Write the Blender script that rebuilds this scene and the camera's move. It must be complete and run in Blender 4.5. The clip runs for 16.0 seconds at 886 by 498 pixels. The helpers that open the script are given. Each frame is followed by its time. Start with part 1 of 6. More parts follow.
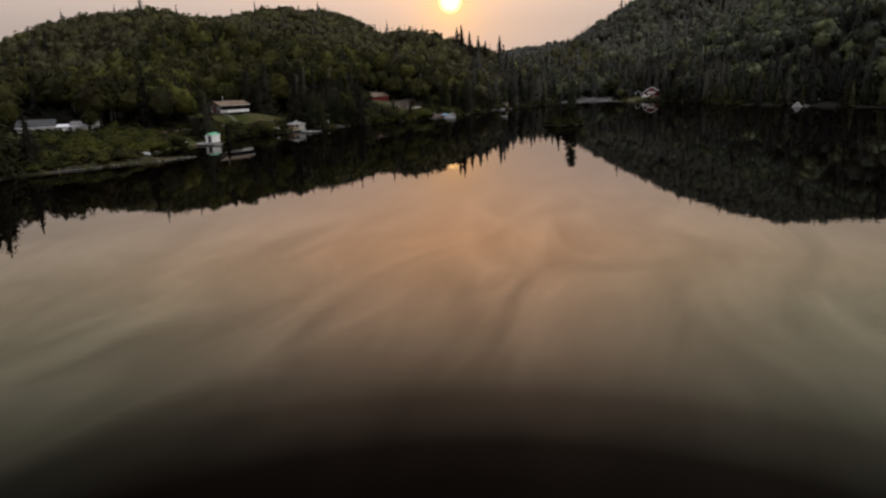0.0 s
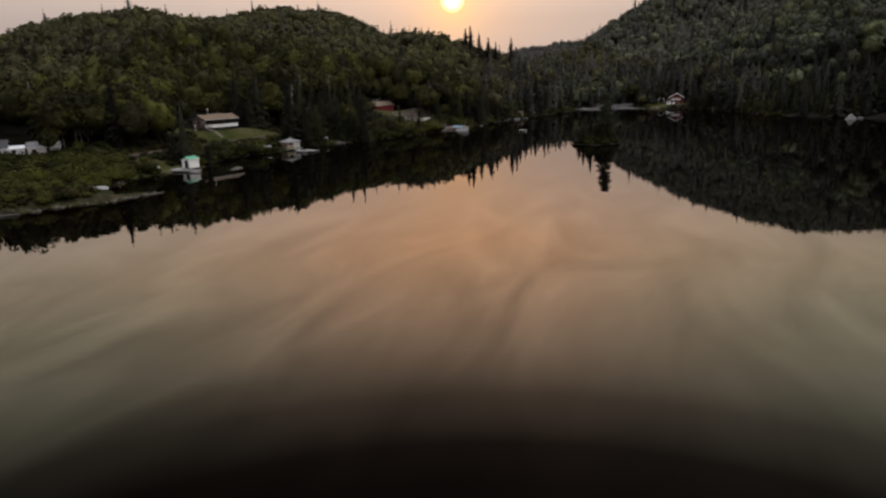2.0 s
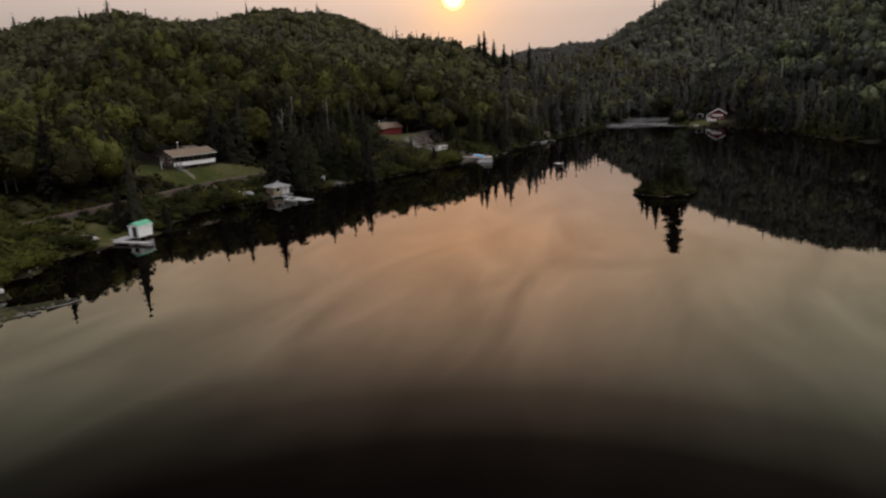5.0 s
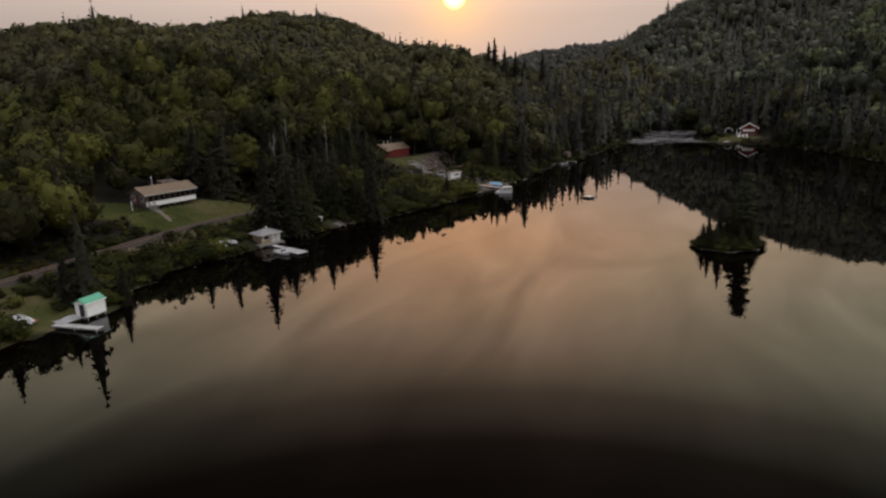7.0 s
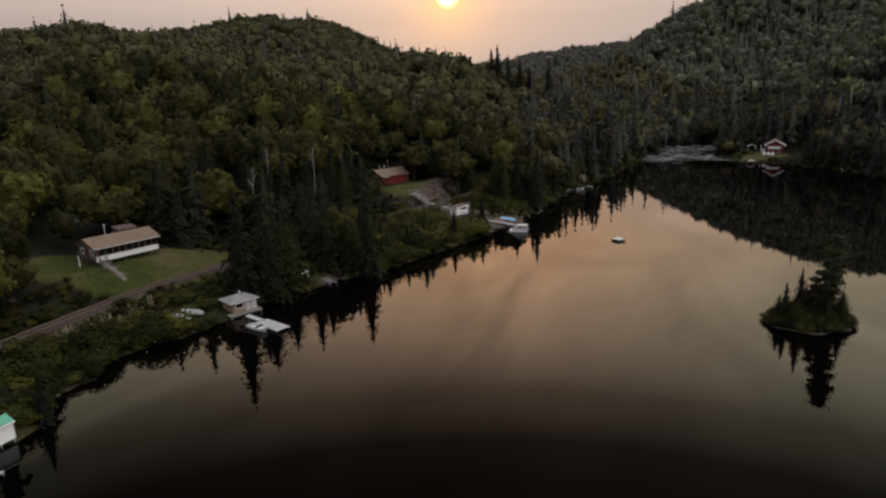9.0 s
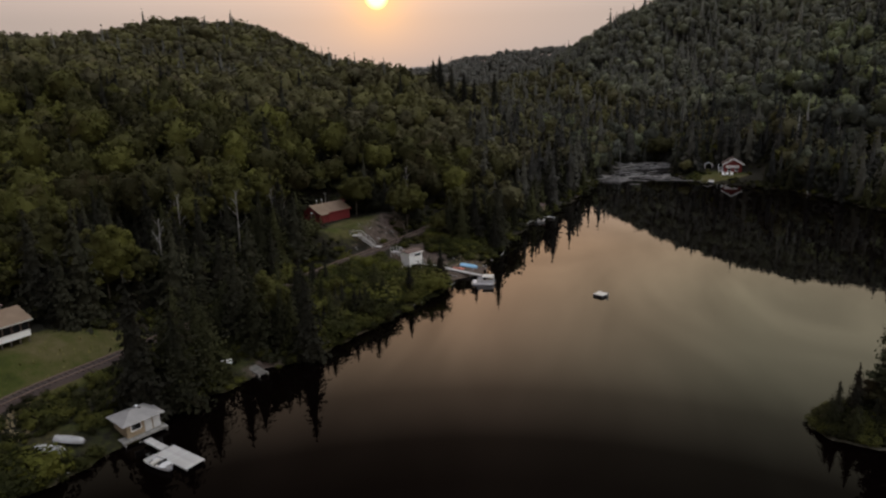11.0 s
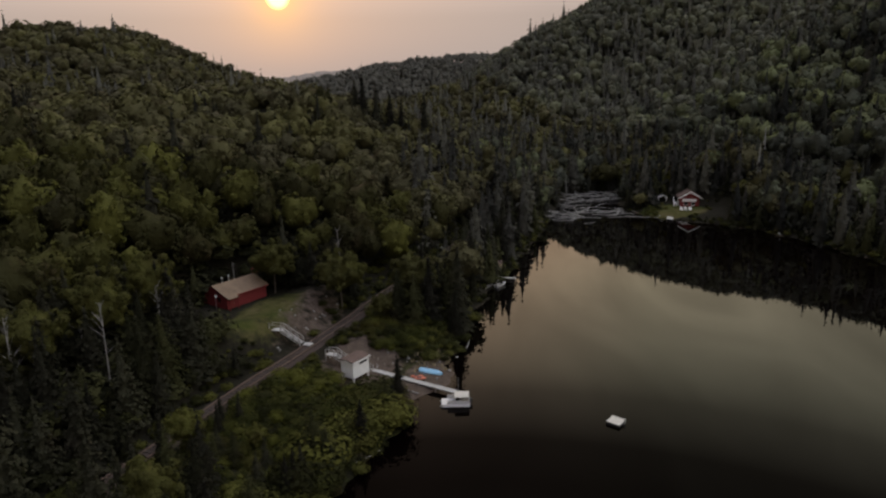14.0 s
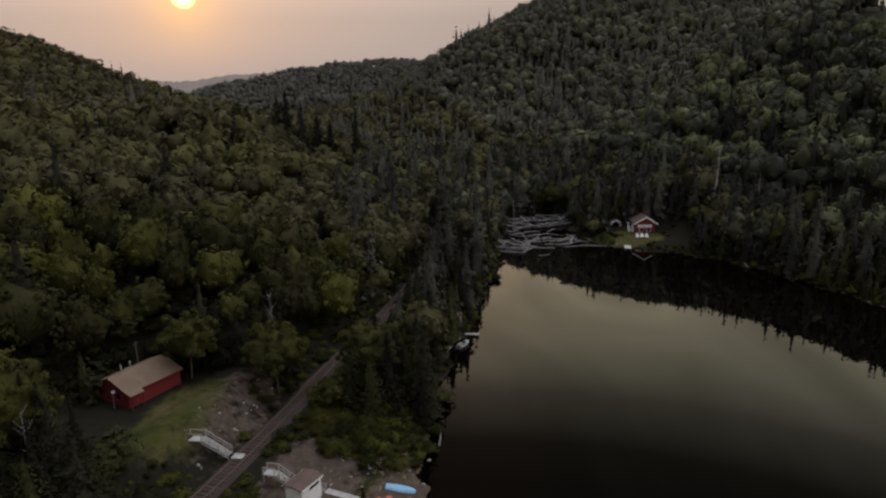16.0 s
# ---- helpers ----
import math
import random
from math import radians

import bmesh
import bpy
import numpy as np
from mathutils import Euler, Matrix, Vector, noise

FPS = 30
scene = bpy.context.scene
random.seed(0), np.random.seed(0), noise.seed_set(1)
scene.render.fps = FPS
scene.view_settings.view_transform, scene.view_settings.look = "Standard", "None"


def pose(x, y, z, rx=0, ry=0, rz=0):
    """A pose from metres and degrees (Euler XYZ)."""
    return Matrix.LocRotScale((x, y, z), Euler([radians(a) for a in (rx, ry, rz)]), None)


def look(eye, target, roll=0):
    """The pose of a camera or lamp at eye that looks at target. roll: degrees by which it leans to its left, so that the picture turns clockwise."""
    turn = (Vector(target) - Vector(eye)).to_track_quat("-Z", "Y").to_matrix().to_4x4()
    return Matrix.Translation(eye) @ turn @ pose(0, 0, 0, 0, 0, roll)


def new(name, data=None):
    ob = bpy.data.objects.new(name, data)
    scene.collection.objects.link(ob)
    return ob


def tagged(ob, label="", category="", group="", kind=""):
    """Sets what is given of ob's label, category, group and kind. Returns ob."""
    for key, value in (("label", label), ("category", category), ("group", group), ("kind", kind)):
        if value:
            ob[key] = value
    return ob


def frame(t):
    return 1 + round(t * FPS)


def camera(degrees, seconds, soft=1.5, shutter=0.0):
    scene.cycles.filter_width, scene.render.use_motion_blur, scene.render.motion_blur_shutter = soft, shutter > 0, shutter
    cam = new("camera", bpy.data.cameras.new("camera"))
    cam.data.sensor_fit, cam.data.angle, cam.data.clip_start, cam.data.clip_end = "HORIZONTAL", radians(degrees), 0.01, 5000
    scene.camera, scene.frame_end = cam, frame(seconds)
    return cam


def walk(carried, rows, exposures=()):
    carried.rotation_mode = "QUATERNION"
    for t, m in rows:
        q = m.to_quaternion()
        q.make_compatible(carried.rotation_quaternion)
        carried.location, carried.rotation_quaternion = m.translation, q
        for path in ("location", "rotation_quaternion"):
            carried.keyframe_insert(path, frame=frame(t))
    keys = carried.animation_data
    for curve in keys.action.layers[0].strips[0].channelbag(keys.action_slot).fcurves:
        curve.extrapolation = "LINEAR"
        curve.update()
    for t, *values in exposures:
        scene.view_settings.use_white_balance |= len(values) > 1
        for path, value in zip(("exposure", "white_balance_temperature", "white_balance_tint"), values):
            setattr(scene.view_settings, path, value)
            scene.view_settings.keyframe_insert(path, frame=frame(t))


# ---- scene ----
cam = camera(67.6, 16.0, soft=2.3)
METRES, EYE, TILT, LEAN, TURN = 205.0, 13.74, -14.22, 1.985, 0.0
ROWS = [
    (0.0, 0.0, 0.0, 0.0, 0.0, 0.0, 0.0),
    (0.5, -0.0038, 0.0295, 0.011, 0.02, -0.0, -0.01),
    (1.0, -0.0085, 0.0623, 0.0238, 0.06, -0.02, -0.02),
    (1.5, -0.0126, 0.0929, 0.036, 0.1, -0.06, -0.02),
    (2.0, -0.0163, 0.1233, 0.0484, 0.17, -0.09, -0.03),
    (2.5, -0.0207, 0.1542, 0.0607, 0.19, -0.11, -0.01),
    (3.0, -0.0247, 0.1838, 0.073, 0.2, -0.13, -0.01),
    (3.5, -0.0292, 0.2143, 0.0862, 0.21, -0.15, -0.01),
    (4.0, -0.0338, 0.2438, 0.0998, 0.22, -0.18, -0.03),
    (6.5, -0.0553, 0.3819, 0.1675, 0.29, -0.29, -0.08),
    (7.0, -0.0592, 0.4088, 0.1806, 0.32, -0.3, -0.07),
    (7.5, -0.0632, 0.4356, 0.1935, 0.34, -0.32, -0.06),
    (8.0, -0.0667, 0.4627, 0.2064, 0.38, -0.33, -0.06),
    (8.5, -0.0704, 0.4891, 0.2197, 0.4, -0.35, -0.07),
    (9.0, -0.0734, 0.5163, 0.233, -0.24, -0.37, 0.04),
    (11.5, -0.0927, 0.6539, 0.298, -7.38, -0.34, 1.55),
    (12.0, -0.0961, 0.6815, 0.3113, -8.72, -0.37, 1.81),
    (12.5, -0.0978, 0.7088, 0.3239, -9.94, -0.36, 2.1),
    (13.0, -0.0995, 0.7364, 0.3365, -11.15, -0.36, 2.39),
    (13.5, -0.1008, 0.7636, 0.3495, -12.39, -0.38, 2.63),
    (14.0, -0.1009, 0.7905, 0.3622, -13.62, -0.4, 2.89),
    (14.5, -0.1018, 0.8187, 0.3749, -15.31, -0.44, 3.23),
    (15.0, -0.1016, 0.8457, 0.388, -17.05, -0.5, 3.6),
    (15.5, -0.1016, 0.8742, 0.4009, -18.82, -0.56, 3.95),
    (16.0, -0.101, 0.9032, 0.4132, -20.57, -0.62, 4.31),
]
walk(cam, [(t, pose(0, 0, EYE, TILT, LEAN, TURN) @ pose(METRES * x, METRES * y, METRES * z, 90 + pitch, roll, yaw)) for t, x, y, z, yaw, pitch, roll in ROWS],
     exposures=[(0.0, 0.04), (9.0, 0.05), (12.0, -0.04), (16.0, -0.12)])

# ---- world: a smoky evening sky, the sun low over the valley ----
SUN_EL, SUN_AZ = 6.3, 0.8
SUN_DIR = Vector((math.sin(radians(SUN_AZ)) * math.cos(radians(SUN_EL)), math.cos(radians(SUN_AZ)) * math.cos(radians(SUN_EL)), math.sin(radians(SUN_EL))))


def ramp(nt, stops, value=None, mode="LINEAR"):
    n = nt.nodes.new("ShaderNodeValToRGB")
    n.color_ramp.interpolation = mode
    e = n.color_ramp.elements
    while len(e) < len(stops):
        e.new(0.5)
    for el, (pos, col) in zip(e, stops):
        el.position = pos
        el.color = (*col, 1) if isinstance(col, tuple) else (col, col, col, 1)
    if value is not None:
        nt.links.new(value, n.inputs[0])
    return n


def mathn(nt, op, a, b=None, clamp=False):
    n = nt.nodes.new("ShaderNodeMath")
    n.operation, n.use_clamp = op, clamp
    for i, v in enumerate((a, b)):
        if v is None:
            continue
        if isinstance(v, (int, float)):
            n.inputs[i].default_value = v
        else:
            nt.links.new(v, n.inputs[i])
    return n.outputs[0]


def mixc(nt, fac, a, b, blend="MIX"):
    n = nt.nodes.new("ShaderNodeMix")
    n.data_type, n.blend_type = "RGBA", blend
    for i, v in ((0, fac), (6, a), (7, b)):
        if isinstance(v, (int, float)):
            n.inputs[i].default_value = v
        elif isinstance(v, tuple):
            n.inputs[i].default_value = (*v, 1)
        else:
            nt.links.new(v, n.inputs[i])
    return n.outputs[2]


def noisen(nt, vec, scale, detail=4.0, rough=0.55, dist=0.0):
    n = nt.nodes.new("ShaderNodeTexNoise")
    n.inputs["Scale"].default_value, n.inputs["Detail"].default_value = scale, detail
    n.inputs["Roughness"].default_value, n.inputs["Distortion"].default_value = rough, dist
    if vec is not None:
        nt.links.new(vec, n.inputs["Vector"])
    return n.outputs["Fac"]


world = bpy.data.worlds.new("smoky_evening_sky")
scene.world = world
world.use_nodes = True
nt = world.node_tree
nt.nodes.clear()
sky = nt.nodes.new("ShaderNodeTexSky")
sky.sky_type, sky.sun_disc = "NISHITA", False
sky.sun_elevation, sky.sun_rotation = radians(SUN_EL), radians(SUN_AZ)
sky.air_density, sky.dust_density, sky.ozone_density, sky.altitude = 1.5, 6.0, 1.0, 300
coord = nt.nodes.new("ShaderNodeTexCoord").outputs["Generated"]
sep = nt.nodes.new("ShaderNodeSeparateXYZ")
nt.links.new(coord, sep.inputs[0])
dot = nt.nodes.new("ShaderNodeVectorMath")
dot.operation = "DOT_PRODUCT"
nt.links.new(coord, dot.inputs[0])
dot.inputs[1].default_value = SUN_DIR
cosang = mathn(nt, "MINIMUM", dot.outputs["Value"], 1.0)
ang = mathn(nt, "MULTIPLY", mathn(nt, "ARCCOSINE", cosang), 180 / math.pi)          # degrees from the sun
up = mathn(nt, "MAXIMUM", sep.outputs[2], 0.0)
smoke = ramp(nt, [(0.0, (0.520, 0.436, 0.400)), (0.13, (0.568, 0.462, 0.412)), (0.25, (0.72, 0.54, 0.40)), (0.42, (0.72, 0.60, 0.46)), (0.60, (0.74, 0.62, 0.54)), (0.76, (0.98, 0.82, 0.74)), (0.90, (1.95, 1.92, 2.10)), (1.0, (3.0, 2.98, 3.45))], up).outputs[0]
# duller and greyer away from the sun
side = ramp(nt, [(0.0, 1.02), (0.12, 0.99), (0.30, 0.80), (0.45, 0.76), (0.60, 0.95), (0.72, 0.72), (1.0, 0.66)], mathn(nt, "MULTIPLY", ang, 1 / 150)).outputs[0]
smoke = mixc(nt, 1.0, smoke, side, "MULTIPLY")
# cooler on the side away from the sun
cool = mathn(nt, "MULTIPLY", mathn(nt, "SUBTRACT", ang, 80.0), 1 / 45, True)
smoke = mixc(nt, cool, smoke, mixc(nt, 1.0, smoke, (0.94, 0.99, 1.24), "MULTIPLY"))
# the smoke lies low: the sky is clearer and brighter above it
clear = ramp(nt, [(0.08, (1.0, 1.0, 1.0)), (0.21, (1.72, 1.67, 1.68)), (0.52, (1.74, 1.65, 1.66)), (0.72, (1.35, 1.35, 1.35)), (0.9, (1.0, 1.0, 1.0))], up).outputs[0]
smoke = mixc(nt, 1.0, smoke, clear, "MULTIPLY")
# thin high cloud streaks
layer = mathn(nt, "MAXIMUM", sep.outputs[2], 0.06)                                     # a flat cloud layer: x/z, y/z
along, across = mathn(nt, "DIVIDE", sep.outputs[1], layer), mathn(nt, "DIVIDE", sep.outputs[0], layer)
cxy = nt.nodes.new("ShaderNodeCombineXYZ")
nt.links.new(mathn(nt, "ADD", mathn(nt, "MULTIPLY", across, 2.0), mathn(nt, "MULTIPLY", along, -0.45)), cxy.inputs[0])
nt.links.new(mathn(nt, "MULTIPLY", along, 0.75), cxy.inputs[1])
cl = ramp(nt, [(0.30, 0.76), (0.48, 0.97), (0.70, 1.26)], noisen(nt, cxy.outputs[0], 0.95, 5, 0.50, 1.1)).outputs[0]
clf = mathn(nt, "MULTIPLY", mathn(nt, "SUBTRACT", up, 0.10, True), 5.0, True)
smoke = mixc(nt, clf, smoke, mixc(nt, 1.0, smoke, cl, "MULTIPLY"))
sideways = mathn(nt, "MULTIPLY", mathn(nt, "SUBTRACT", mathn(nt, "ABSOLUTE", sep.outputs[0]), 0.16), 3.0, True)
smoke = mixc(nt, mathn(nt, "MULTIPLY", sideways, clf), smoke, mixc(nt, 1.0, smoke, (0.82, 0.985, 0.94), "MULTIPLY"))
nis = nt.nodes.new("ShaderNodeVectorMath")
nis.operation = "SCALE"
nt.links.new(sky.outputs[0], nis.inputs[0])
nis.inputs["Scale"].default_value = 0.05
base = mixc(nt, 0.93, nis.outputs[0], smoke)
# the sky is duller towards the west
west = mathn(nt, "MULTIPLY", mathn(nt, "MULTIPLY", mathn(nt, "MULTIPLY", sep.outputs[0], -2.3, True), mathn(nt, "MULTIPLY", mathn(nt, "SUBTRACT", up, 0.22), 2.8, True)), 0.95)
base = mixc(nt, west, base, mixc(nt, 1.0, base, (0.25, 0.25, 0.25), "MULTIPLY"))
# and is clearest high up in the east
east = mathn(nt, "MULTIPLY", mathn(nt, "MULTIPLY", sep.outputs[0], 2.6, True), mathn(nt, "MULTIPLY", mathn(nt, "SUBTRACT", up, 0.36), 3.5, True))
base = mixc(nt, east, base, mixc(nt, 1.0, base, (1.75, 1.75, 1.75), "MULTIPLY"))
# the sun's disc in the smoke and the bright ring round it
disc = ramp(nt, [(0.0, 1.0), (0.20, 1.0), (0.33, 0.0)], mathn(nt, "MULTIPLY", ang, 1 / 3.0)).outputs[0]
halo = mathn(nt, "POWER", 2.718, mathn(nt, "MULTIPLY", ang, -1 / 1.6))
wide = mathn(nt, "POWER", 2.718, mathn(nt, "MULTIPLY", ang, -1 / 6.0))
broad_glow = mathn(nt, "POWER", 2.718, mathn(nt, "MULTIPLY", ang, -1 / 17.0))
above = mathn(nt, "MULTIPLY", mathn(nt, "SUBTRACT", up, 0.09, True), 7.0, True)
base = mixc(nt, mathn(nt, "MULTIPLY", broad_glow, above), base, mixc(nt, 1.0, base, (1.40, 0.98, 0.62), "MULTIPLY"))
base = mixc(nt, wide, base, mixc(nt, 1.0, base, (0.13, 0.03, -0.04), "ADD"))
base = mixc(nt, halo, base, (1.75, 0.90, 0.28))
base = mixc(nt, disc, base, (5.0, 2.9, 0.95))
bg = nt.nodes.new("ShaderNodeBackground")
nt.links.new(base, bg.inputs[0])
bg.inputs[1].default_value = 1.0
nt.links.new(bg.outputs[0], nt.nodes.new("ShaderNodeOutputWorld").inputs[0])

sun = new("sun", bpy.data.lights.new("sun", "SUN"))
sun.data.energy, sun.data.angle, sun.data.color = 0.002, radians(1.8), (1.0, 0.55, 0.22)   # the smoke leaves the sun hardly brighter than its sky
sun.matrix_basis = look(SUN_DIR * 500, (0, 0, 0))

# ---- materials ----
def material(name):
    m = bpy.data.materials.new(name)
    m.use_nodes = True
    t = m.node_tree
    b = t.nodes["Principled BSDF"]
    return m, t, b


def bump(t, b, height, strength=0.4, dist=0.05):
    n = t.nodes.new("ShaderNodeBump")
    n.inputs["Strength"].default_value, n.inputs["Distance"].default_value = strength, dist
    t.links.new(height, n.inputs["Height"])
    t.links.new(n.outputs[0], b.inputs["Normal"])


def objvec(t):
    return t.nodes.new("ShaderNodeTexCoord").outputs["Object"]


def posvec(t):
    return t.nodes.new("ShaderNodeNewGeometry").outputs["Position"]


def surface(name, dark, light, scale=2.0, rough=0.8, fine=18.0, metal=0.0, stretch=(1, 1, 1), bumps=0.3, spread=0.0):
    """A worn matter of two tones: broad stains, fine grain, slight relief, and some change from piece to piece."""
    m, t, b = material(name)
    mp = t.nodes.new("ShaderNodeMapping")
    mp.inputs["Scale"].default_value = stretch
    t.links.new(objvec(t), mp.inputs[0])
    big, small = noisen(t, mp.outputs[0], scale, 5, 0.6), noisen(t, mp.outputs[0], fine, 4, 0.65)
    f = mathn(t, "ADD", mathn(t, "MULTIPLY", big, 0.6), mathn(t, "MULTIPLY", small, 0.4))
    c = ramp(t, [(0.33, dark), (0.66, light)], f).outputs[0]
    if spread:
        r = t.nodes.new("ShaderNodeObjectInfo").outputs["Random"]
        c = mixc(t, 1.0, c, ramp(t, [(0, 1 - spread), (1, 1 + spread)], r).outputs[0], "MULTIPLY")
    t.links.new(c, b.inputs["Base Color"])
    b.inputs["Roughness"].default_value, b.inputs["Metallic"].default_value = rough, metal
    bump(t, b, small, bumps, 0.02)
    return m


def foliage(name, dark, mid, light, tree=0.16, hue=None):
    """Leaves: tone by stand, by tree and by leaf."""
    m, t, b = material(name)
    g = t.nodes.new("ShaderNodeNewGeometry")
    stand, one = noisen(t, g.outputs["Position"], 0.025, 3, 0.6), noisen(t, g.outputs["Position"], tree, 2, 0.6)
    leaf = g.outputs["Random Per Island"]
    at = t.nodes.new("ShaderNodeAttribute")
    at.attribute_name = "tone"                      # one value for each tree of a joined wood
    alone = mathn(t, "LESS_THAN", at.outputs["Fac"], 0.001)
    plant = mathn(t, "ADD", at.outputs["Fac"], mathn(t, "MULTIPLY", alone, t.nodes.new("ShaderNodeObjectInfo").outputs["Random"]))
    f = mathn(t, "ADD", mathn(t, "MULTIPLY", stand, 0.70), mathn(t, "ADD", mathn(t, "MULTIPLY", one, 0.16), mathn(t, "ADD", mathn(t, "MULTIPLY", leaf, 0.06), mathn(t, "MULTIPLY", plant, 0.44))))
    c = ramp(t, [(0.48, dark), (0.68, mid), (0.92, light)], f).outputs[0]
    if hue:
        c = mixc(t, mathn(t, "MULTIPLY", mathn(t, "SUBTRACT", noisen(t, g.outputs["Position"], 0.11, 2), 0.62, True), 4.0, True), c, hue)
    t.links.new(c, b.inputs["Base Color"])
    b.inputs["Roughness"].default_value = 0.65
    b.inputs["Specular IOR Level"].default_value = 0.04
    bump(t, b, noisen(t, g.outputs["Position"], 1.5, 3, 0.65), 0.9, 0.45)
    return m


M = {}
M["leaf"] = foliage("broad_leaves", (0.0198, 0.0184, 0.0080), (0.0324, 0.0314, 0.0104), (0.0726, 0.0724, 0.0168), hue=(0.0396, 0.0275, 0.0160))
# distance haze is put into the next three leaf colours: paler and greyer
M["leaf_back"] = foliage("hazed_hill_broad_leaves", (0.0451, 0.0413, 0.0224), (0.0583, 0.0541, 0.0252), (0.0814, 0.0775, 0.0288), hue=(0.0638, 0.0479, 0.0280))
M["leaf_east"] = foliage("hazed_east_leaves", (0.0431, 0.0459, 0.0361), (0.0660, 0.0706, 0.0474), (0.1127, 0.1254, 0.0598), hue=(0.1198, 0.1322, 0.0432))
M["leaf_hill"] = foliage("hazed_hillside_leaves", (0.0663, 0.0670, 0.0524), (0.0835, 0.0850, 0.0616), (0.1091, 0.1140, 0.0699), hue=(0.1049, 0.1100, 0.0589))
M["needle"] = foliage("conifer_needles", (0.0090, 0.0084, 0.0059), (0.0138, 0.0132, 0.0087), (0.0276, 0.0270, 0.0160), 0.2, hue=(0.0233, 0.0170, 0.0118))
# same needles farther off, lightened and greyed in the colour to give haze
M["needle_east"] = foliage("hazed_east_spruce_needles", (0.0123, 0.0124, 0.0110), (0.0187, 0.0190, 0.0156), (0.0332, 0.0340, 0.0258), 0.2)
M["needle_hill"] = foliage("hazed_hillside_spruce_needles", (0.0492, 0.0480, 0.0414), (0.0642, 0.0630, 0.0524), (0.0856, 0.0830, 0.0644), 0.2)
M["needle_valley"] = foliage("hazed_valley_spruce_needles", (0.0214, 0.0205, 0.0179), (0.0353, 0.0340, 0.0285), (0.0599, 0.0580, 0.0442), 0.2)
M["cedar"] = foliage("cedar_sprays", (0.0090, 0.0088, 0.0049), (0.0157, 0.0158, 0.0071), (0.0307, 0.0310, 0.0118), 0.2, hue=(0.0297, 0.0210, 0.0118))
M["pine"] = foliage("pine_needles", (0.0270, 0.0304, 0.0169), (0.0432, 0.0500, 0.0260), (0.0702, 0.0783, 0.0377), 0.4)
M["shrub"] = foliage("shrub_leaves", (0.0090, 0.0090, 0.0031), (0.0212, 0.0225, 0.0061), (0.0594, 0.0590, 0.0131), 0.35, hue=(0.0530, 0.0400, 0.0131))
M["alder"] = foliage("alder_leaves", (0.0101, 0.0110, 0.0031), (0.0244, 0.0265, 0.0059), (0.0615, 0.0630, 0.0117), 0.35, hue=(0.0530, 0.0430, 0.0117))
M["drygrass"] = foliage("dry_reeds", (0.085, 0.068, 0.040), (0.15, 0.120, 0.070), (0.23, 0.185, 0.115), 0.5)
M["weed"] = foliage("rough_grass", (0.0350, 0.0370, 0.0107), (0.0660, 0.0660, 0.0189), (0.1250, 0.1080, 0.0394), 0.4)
M["bark"] = surface("bark", (0.045, 0.036, 0.028), (0.13, 0.11, 0.09), 3, 0.9, 20, stretch=(1, 1, 0.25))
M["deadwood"] = surface("bleached_dead_wood", (0.095, 0.090, 0.085), (0.26, 0.25, 0.24), 2, 0.85, 16, stretch=(1, 1, 0.2), spread=0.25)
M["wetwood"] = surface("waterlogged_wood", (0.05, 0.045, 0.04), (0.13, 0.12, 0.105), 2, 0.7, 16, stretch=(1, 1, 0.2), spread=0.3)
M["deadtwig"] = surface("grey_dead_twigs", (0.10, 0.10, 0.09), (0.18, 0.175, 0.16), 2, 0.9, 16)
M["birch"] = surface("birch_bark", (0.075, 0.070, 0.064), (0.17, 0.16, 0.15), 2, 0.8, 9, stretch=(1, 1, 2))
M["white"] = surface("weathered_white_paint", (0.76, 0.76, 0.75), (0.88, 0.88, 0.87), 1.2, 0.6, 22)
M["cream"] = surface("cream_siding", (0.36, 0.345, 0.315), (0.50, 0.48, 0.44), 1.2, 0.7, 22)
M["tanroof"] = surface("tan_shingles", (0.115, 0.078, 0.050), (0.185, 0.130, 0.086), 0.8, 0.9, 12, bumps=0.5)
M["brownroof"] = surface("brown_shingles", (0.070, 0.044, 0.036), (0.115, 0.076, 0.064), 0.8, 0.9, 12, bumps=0.5)
M["greyroof"] = surface("grey_roof", (0.15, 0.142, 0.138), (0.26, 0.248, 0.238), 0.8, 0.75, 12)
M["darkroof"] = surface("dark_shingles", (0.035, 0.035, 0.036), (0.070, 0.070, 0.071), 0.8, 0.9, 12)
M["greenroof"] = surface("green_metal_roof", (0.045, 0.25, 0.15), (0.075, 0.34, 0.21), 0.8, 0.45, 9)
M["red"] = surface("red_stained_boards", (0.130, 0.0115, 0.0125), (0.200, 0.022, 0.022), 1.0, 0.75, 15, stretch=(1, 1, 4))
M["brownwood"] = surface("dark_brown_window_wall", (0.050, 0.030, 0.024), (0.095, 0.062, 0.050), 1.2, 0.8, 15)
M["greywall"] = surface("grey_weathered_siding", (0.13, 0.118, 0.112), (0.24, 0.22, 0.21), 1.0, 0.85, 14)
M["darkred"] = surface("dark_red_boards", (0.14, 0.018, 0.018), (0.22, 0.032, 0.030), 1.0, 0.75, 15)
M["wood"] = surface("grey_weathered_planks", (0.15, 0.143, 0.132), (0.29, 0.278, 0.262), 1.5, 0.85, 14, stretch=(1, 1, 1), spread=0.18)
M["lightwood"] = surface("pale_dock_boards", (0.25, 0.245, 0.238), (0.40, 0.39, 0.38), 1.5, 0.8, 14, spread=0.12)
M["tanwood"] = surface("tan_boards", (0.22, 0.17, 0.11), (0.34, 0.27, 0.18), 1.5, 0.8, 14)
M["plastic"] = surface("white_gelcoat", (0.42, 0.42, 0.42), (0.56, 0.56, 0.56), 1.0, 0.35, 10, bumps=0.05)
